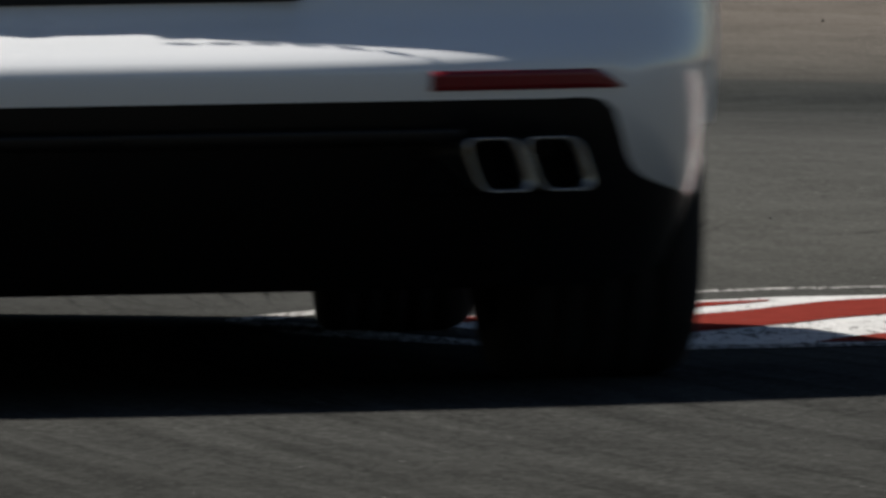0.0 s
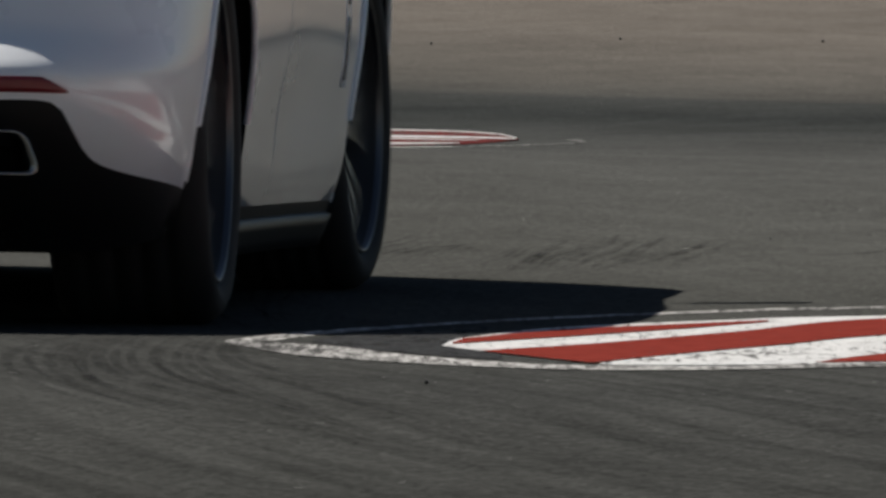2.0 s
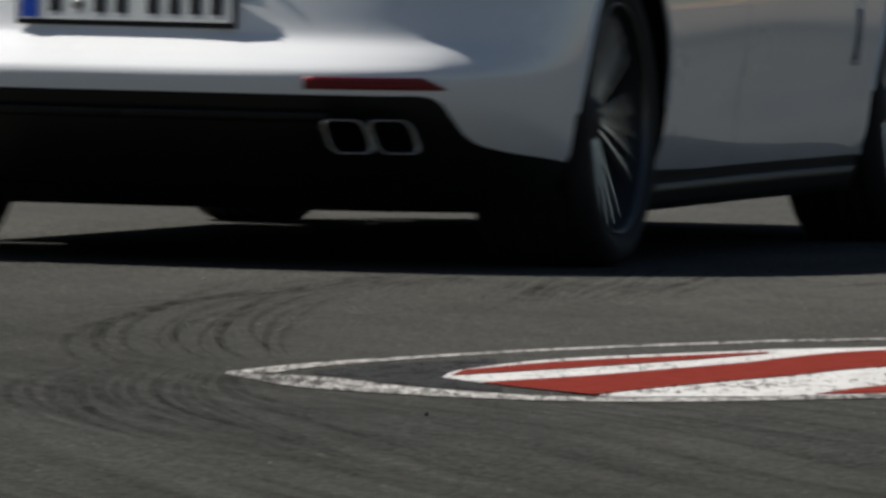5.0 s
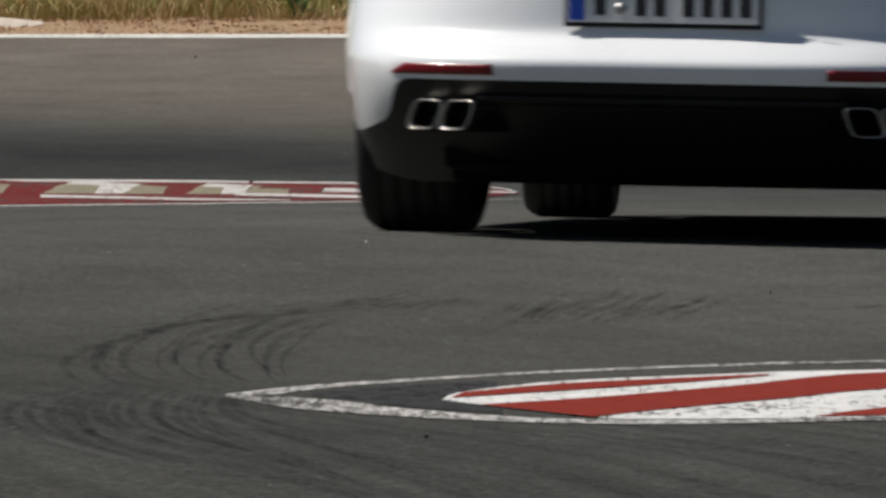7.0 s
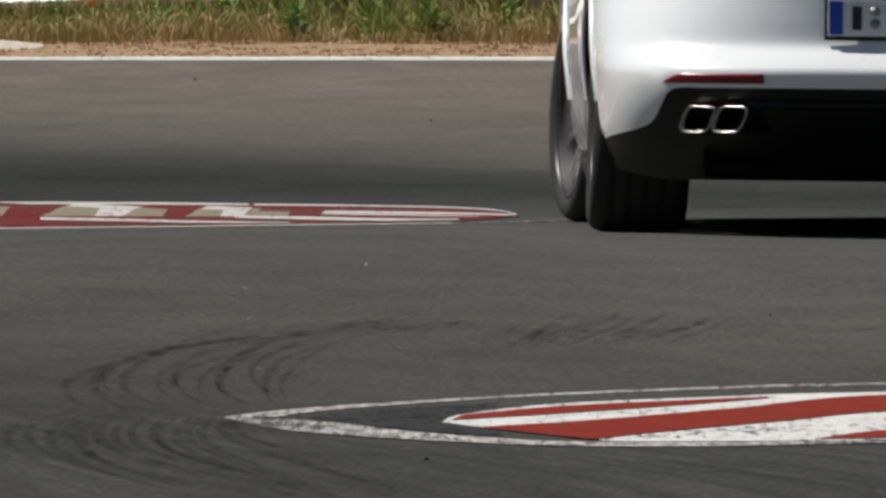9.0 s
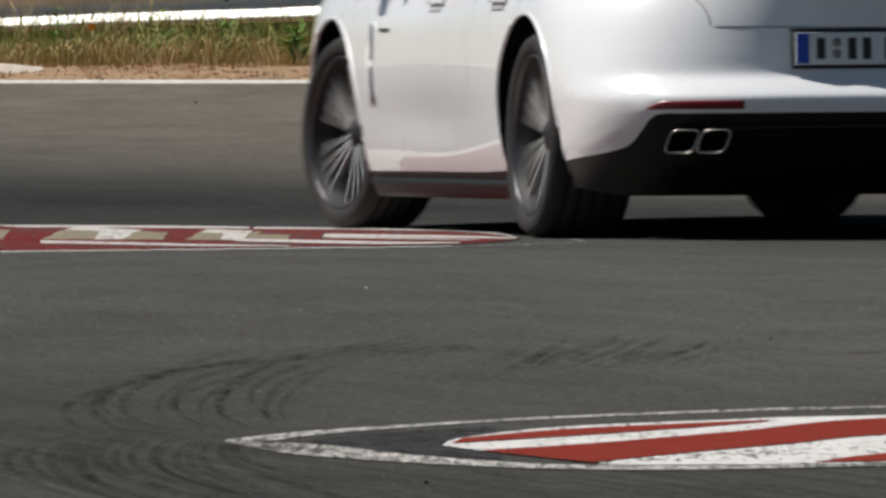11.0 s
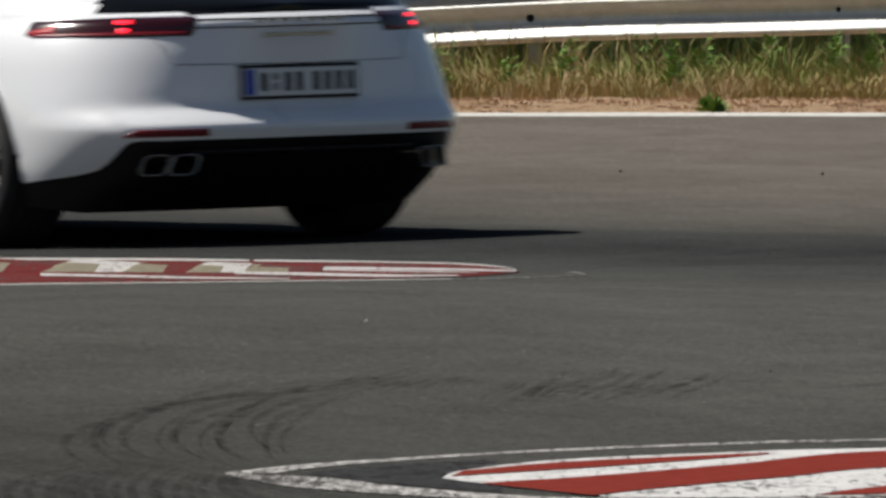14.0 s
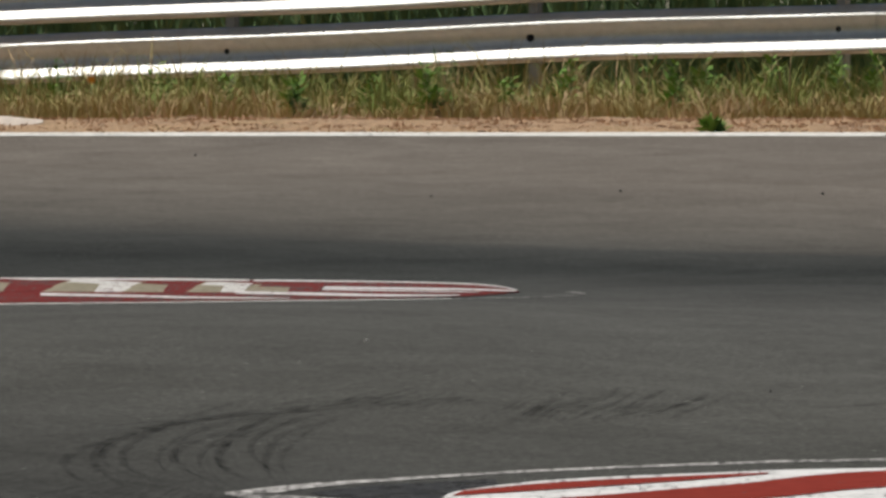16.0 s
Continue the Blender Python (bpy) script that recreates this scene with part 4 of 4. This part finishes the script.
        patch("bumper_line", 0.0, u_of_y(0.50, 0.36), 0.372, 0.392, BLACK, car, "", s, 0.010, 14, 2)
        patch("plate_recess", 0.0, u_of_y(0.31, 0.65), 0.578, 0.735, PAINT, car, "", s, -0.002, 10, 4)
    for s in (1, -1):
        # black strip stands in for the shadow along the top of the plate recess
        patch("plate_shade_strip", 0.0, u_of_y(0.275, 0.71), 0.7095, 0.7165, BLACK, car, "dark strip painted as the shadow above the plate", s, 0.008, 10, 2)
    piece("model_badge", mesh_of("model_badge", *box_data(-0.002, 0.002, -0.16, 0.16, -0.007, 0.007, 0.001), CHROME, False), car, "plain chrome lettering bar", pose(-1.012, 0, 0.835))
    for k in range(7):
        piece("badge", mesh_of("badge", *box_data(-0.001, 0.001, -0.018, 0.018, -0.008, 0.008, 0.0004), CHROME, False), car, "plain chrome badge mark", pose(-1.015, -0.18 + 0.06 * k, 0.893))
    # plate: the number itself is left as plain bars
    pl = piece("number_plate", mesh_of("number_plate", *box_data(-0.005, 0.005, -0.26, 0.26, -0.055, 0.055, 0.002), PLATEWHITE, False), car, "white number plate with blue edge strip",
               pose(-1.021, 0, 0.648, 0, 1, 0))
    piece("plate_holder", mesh_of("plate_holder", *box_data(-0.003, 0.006, -0.27, 0.27, -0.066, 0.066, 0.002), BLACK, False), pl, "black plate holder", pose(0.006, 0, -0.002))
    piece("blue_strip", mesh_of("blue_strip", *box_data(-0.0075, -0.004, 0.214, 0.256, -0.051, 0.051), PLATEBLUE, False), pl, "blue strip")
    for y0, y1, z0, z1 in ((0.156, 0.186, -0.036, 0.036), (0.046, 0.076, -0.037, 0.037), (-0.006, 0.024, -0.037, 0.037), (-0.084, -0.054, -0.037, 0.037), (-0.136, -0.106, -0.037, 0.037),
                           (-0.188, -0.158, -0.037, 0.037), (-0.240, -0.210, -0.037, 0.037)):
        piece("bar", mesh_of("bar", *box_data(-0.0065, -0.004, y0, y1, z0, z1), INK, False), pl)
    for z0 in (0.004, -0.034):
        piece("seal", mesh_of("seal", *lathe([(0.016, -0.0005), (0.016, 0.001), (0.0, 0.001)], 20), DISC), pl, at=pose(-0.0055, 0.116, z0 + 0.016, 0, 0, 90))
    # floor pan
    def pan(i, j):
        x = -0.80 + 4.3 * i / 12
        return Vector((x, (-0.80 + 1.6 * j / 6) * (1 if 0.45 < x < 2.5 else 0.78), 0.15 + (0.05 if x < -0.5 else 0)))
    piece("floor_pan", mesh_of("floor_pan", *solid(*grid(pan, 13, 7), (0, 0, 0.25)), UNDER), car, "black underbody")
    v, f = box_data(-0.70, -0.50, -0.62, 0.62, 0.15, 0.30, 0.02)
    piece("rear_diffuser", mesh_of("rear_diffuser", v, f, UNDER), car, "black rear diffuser")
    wheels = [wheel(car, x, s, w) for x, w in ((0, 0.305), (WHEELBASE, 0.272)) for s in (1, -1)]
    return car, wheels


# ---- the drive: seconds, x, y, turn, height, nose up, lean ----
DRIVE = [
    (0.0, -0.580, 22.104, 6.284, 0.00, -0.48, 0.93),
    (0.5, -0.851, 23.381, 3.450, 0.00, -0.58, 0.22),
    (1.0, -1.086, 24.665, 0.550, 0.00, -0.69, -0.35),
    (1.5, -1.258, 25.959, -2.146, 0.00, -0.76, -0.78),
    (2.0, -1.366, 27.262, -4.982, -0.01, -0.56, -1.24),
    (2.5, -1.405, 28.572, -8.238, -0.01, -0.28, -1.50),
    (3.0, -1.363, 29.879, -11.320, -0.01, -0.13, -1.34),
    (3.5, -1.239, 31.171, -13.619, -0.01, 0.03, -1.20),
    (4.0, -1.041, 32.447, -15.038, -0.01, 0.23, -1.17),
    (4.5, -0.787, 33.711, -15.611, -0.01, 0.42, -1.22),
    (5.0, -0.488, 34.965, -15.375, -0.01, 0.56, -1.32),
    (5.5, -0.161, 36.212, -14.366, -0.01, 0.60, -1.44),
    (6.0, 0.173, 37.456, -12.712, -0.01, 0.51, -1.48),
    (6.5, 0.474, 38.705, -10.819, -0.00, 0.29, -1.29),
    (7.0, 0.740, 39.960, -8.816, 0.00, 0.05, -1.01),
    (7.5, 0.978, 41.219, -6.718, 0.01, -0.11, -0.82),
    (8.0, 1.174, 42.485, -4.432, 0.01, -0.21, -0.77),
    (8.5, 1.315, 43.761, -1.855, 0.02, -0.29, -0.79),
    (9.0, 1.407, 45.045, 1.033, 0.02, -0.32, -0.68),
    (9.5, 1.452, 46.332, 4.154, 0.02, -0.30, -0.40),
    (10.0, 1.441, 47.622, 7.361, 0.02, -0.27, -0.06),
    (10.5, 1.366, 48.910, 10.510, 0.01, -0.26, 0.23),
    (11.0, 1.219, 50.195, 13.470, 0.00, -0.29, 0.36),
    (11.5, 1.001, 51.480, 16.515, 0.00, -0.38, 0.56),
    (12.0, 0.716, 52.758, 19.637, 0.00, -0.46, 0.91),
    (12.5, 0.367, 54.019, 22.597, 0.00, -0.50, 1.25),
    (13.0, -0.046, 55.255, 25.294, 0.00, -0.45, 1.50),
    (13.5, -0.525, 56.464, 28.200, -0.00, -0.30, 1.59),
    (14.0, -1.079, 57.640, 31.624, -0.01, -0.07, 1.54),
    (14.5, -1.723, 58.765, 34.681, -0.01, 0.12, 1.44),
    (15.0, -2.450, 59.833, 36.641, -0.01, 0.18, 1.40),
    (15.5, -3.195, 60.888, 38.343, -0.00, 0.21, 1.37),
    (16.0, -3.940, 61.944, 40.045, 0.00, 0.24, 1.34),
]


def motions():
    """The wheels roll as far as the car drives, and follow the ground."""
    rest = [w.location.copy() for w in wheels]
    walk(car, [(t, pose(x, y, land(y, x) + z, -lean, -nose, 90 + turn)) for t, x, y, turn, z, nose, lean in DRIVE])
    columns = [[(r[0], r[k]) for r in DRIVE] for k in range(7)]
    roll, last, rows = 0.0, None, [[], [], [], []]
    for i in range(161):
        t = i * 0.1
        now = [soft(t, c) for c in columns]
        x, y = now[1], now[2]
        if last:
            roll += math.hypot(x - last[0], y - last[1]) / TYRE_R
        last = (x, y)
        for k in range(4):
            s = soft(t, STEER) if k > 1 else 0.0
            car_at = pose(x, y, land(y, x) + now[4], -now[6], -now[5], 90 + now[3])
            hub = car_at @ rest[k]
            lift = max(-0.05, min(0.05, land(hub.y, hub.x) + TYRE_R - 0.004 - hub.z))
            camber = 1.6 if k % 2 == 0 else -1.6
            rows[k].append((t, Matrix.Translation(rest[k] + Vector((0, 0, lift))) @ pose(0, 0, 0, camber, 0, s) @ Matrix.Rotation(roll, 4, "Y")))
    for w, r in zip(wheels, rows):
        walk(w, r)


STEER = [(0, -4), (2.5, -3), (5.5, 1), (8, 7), (11, 11), (16, 9)]

build_ground()
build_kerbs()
build_guardrail()
build_verge()
build_marks()
car, wheels = build_car()
motions()
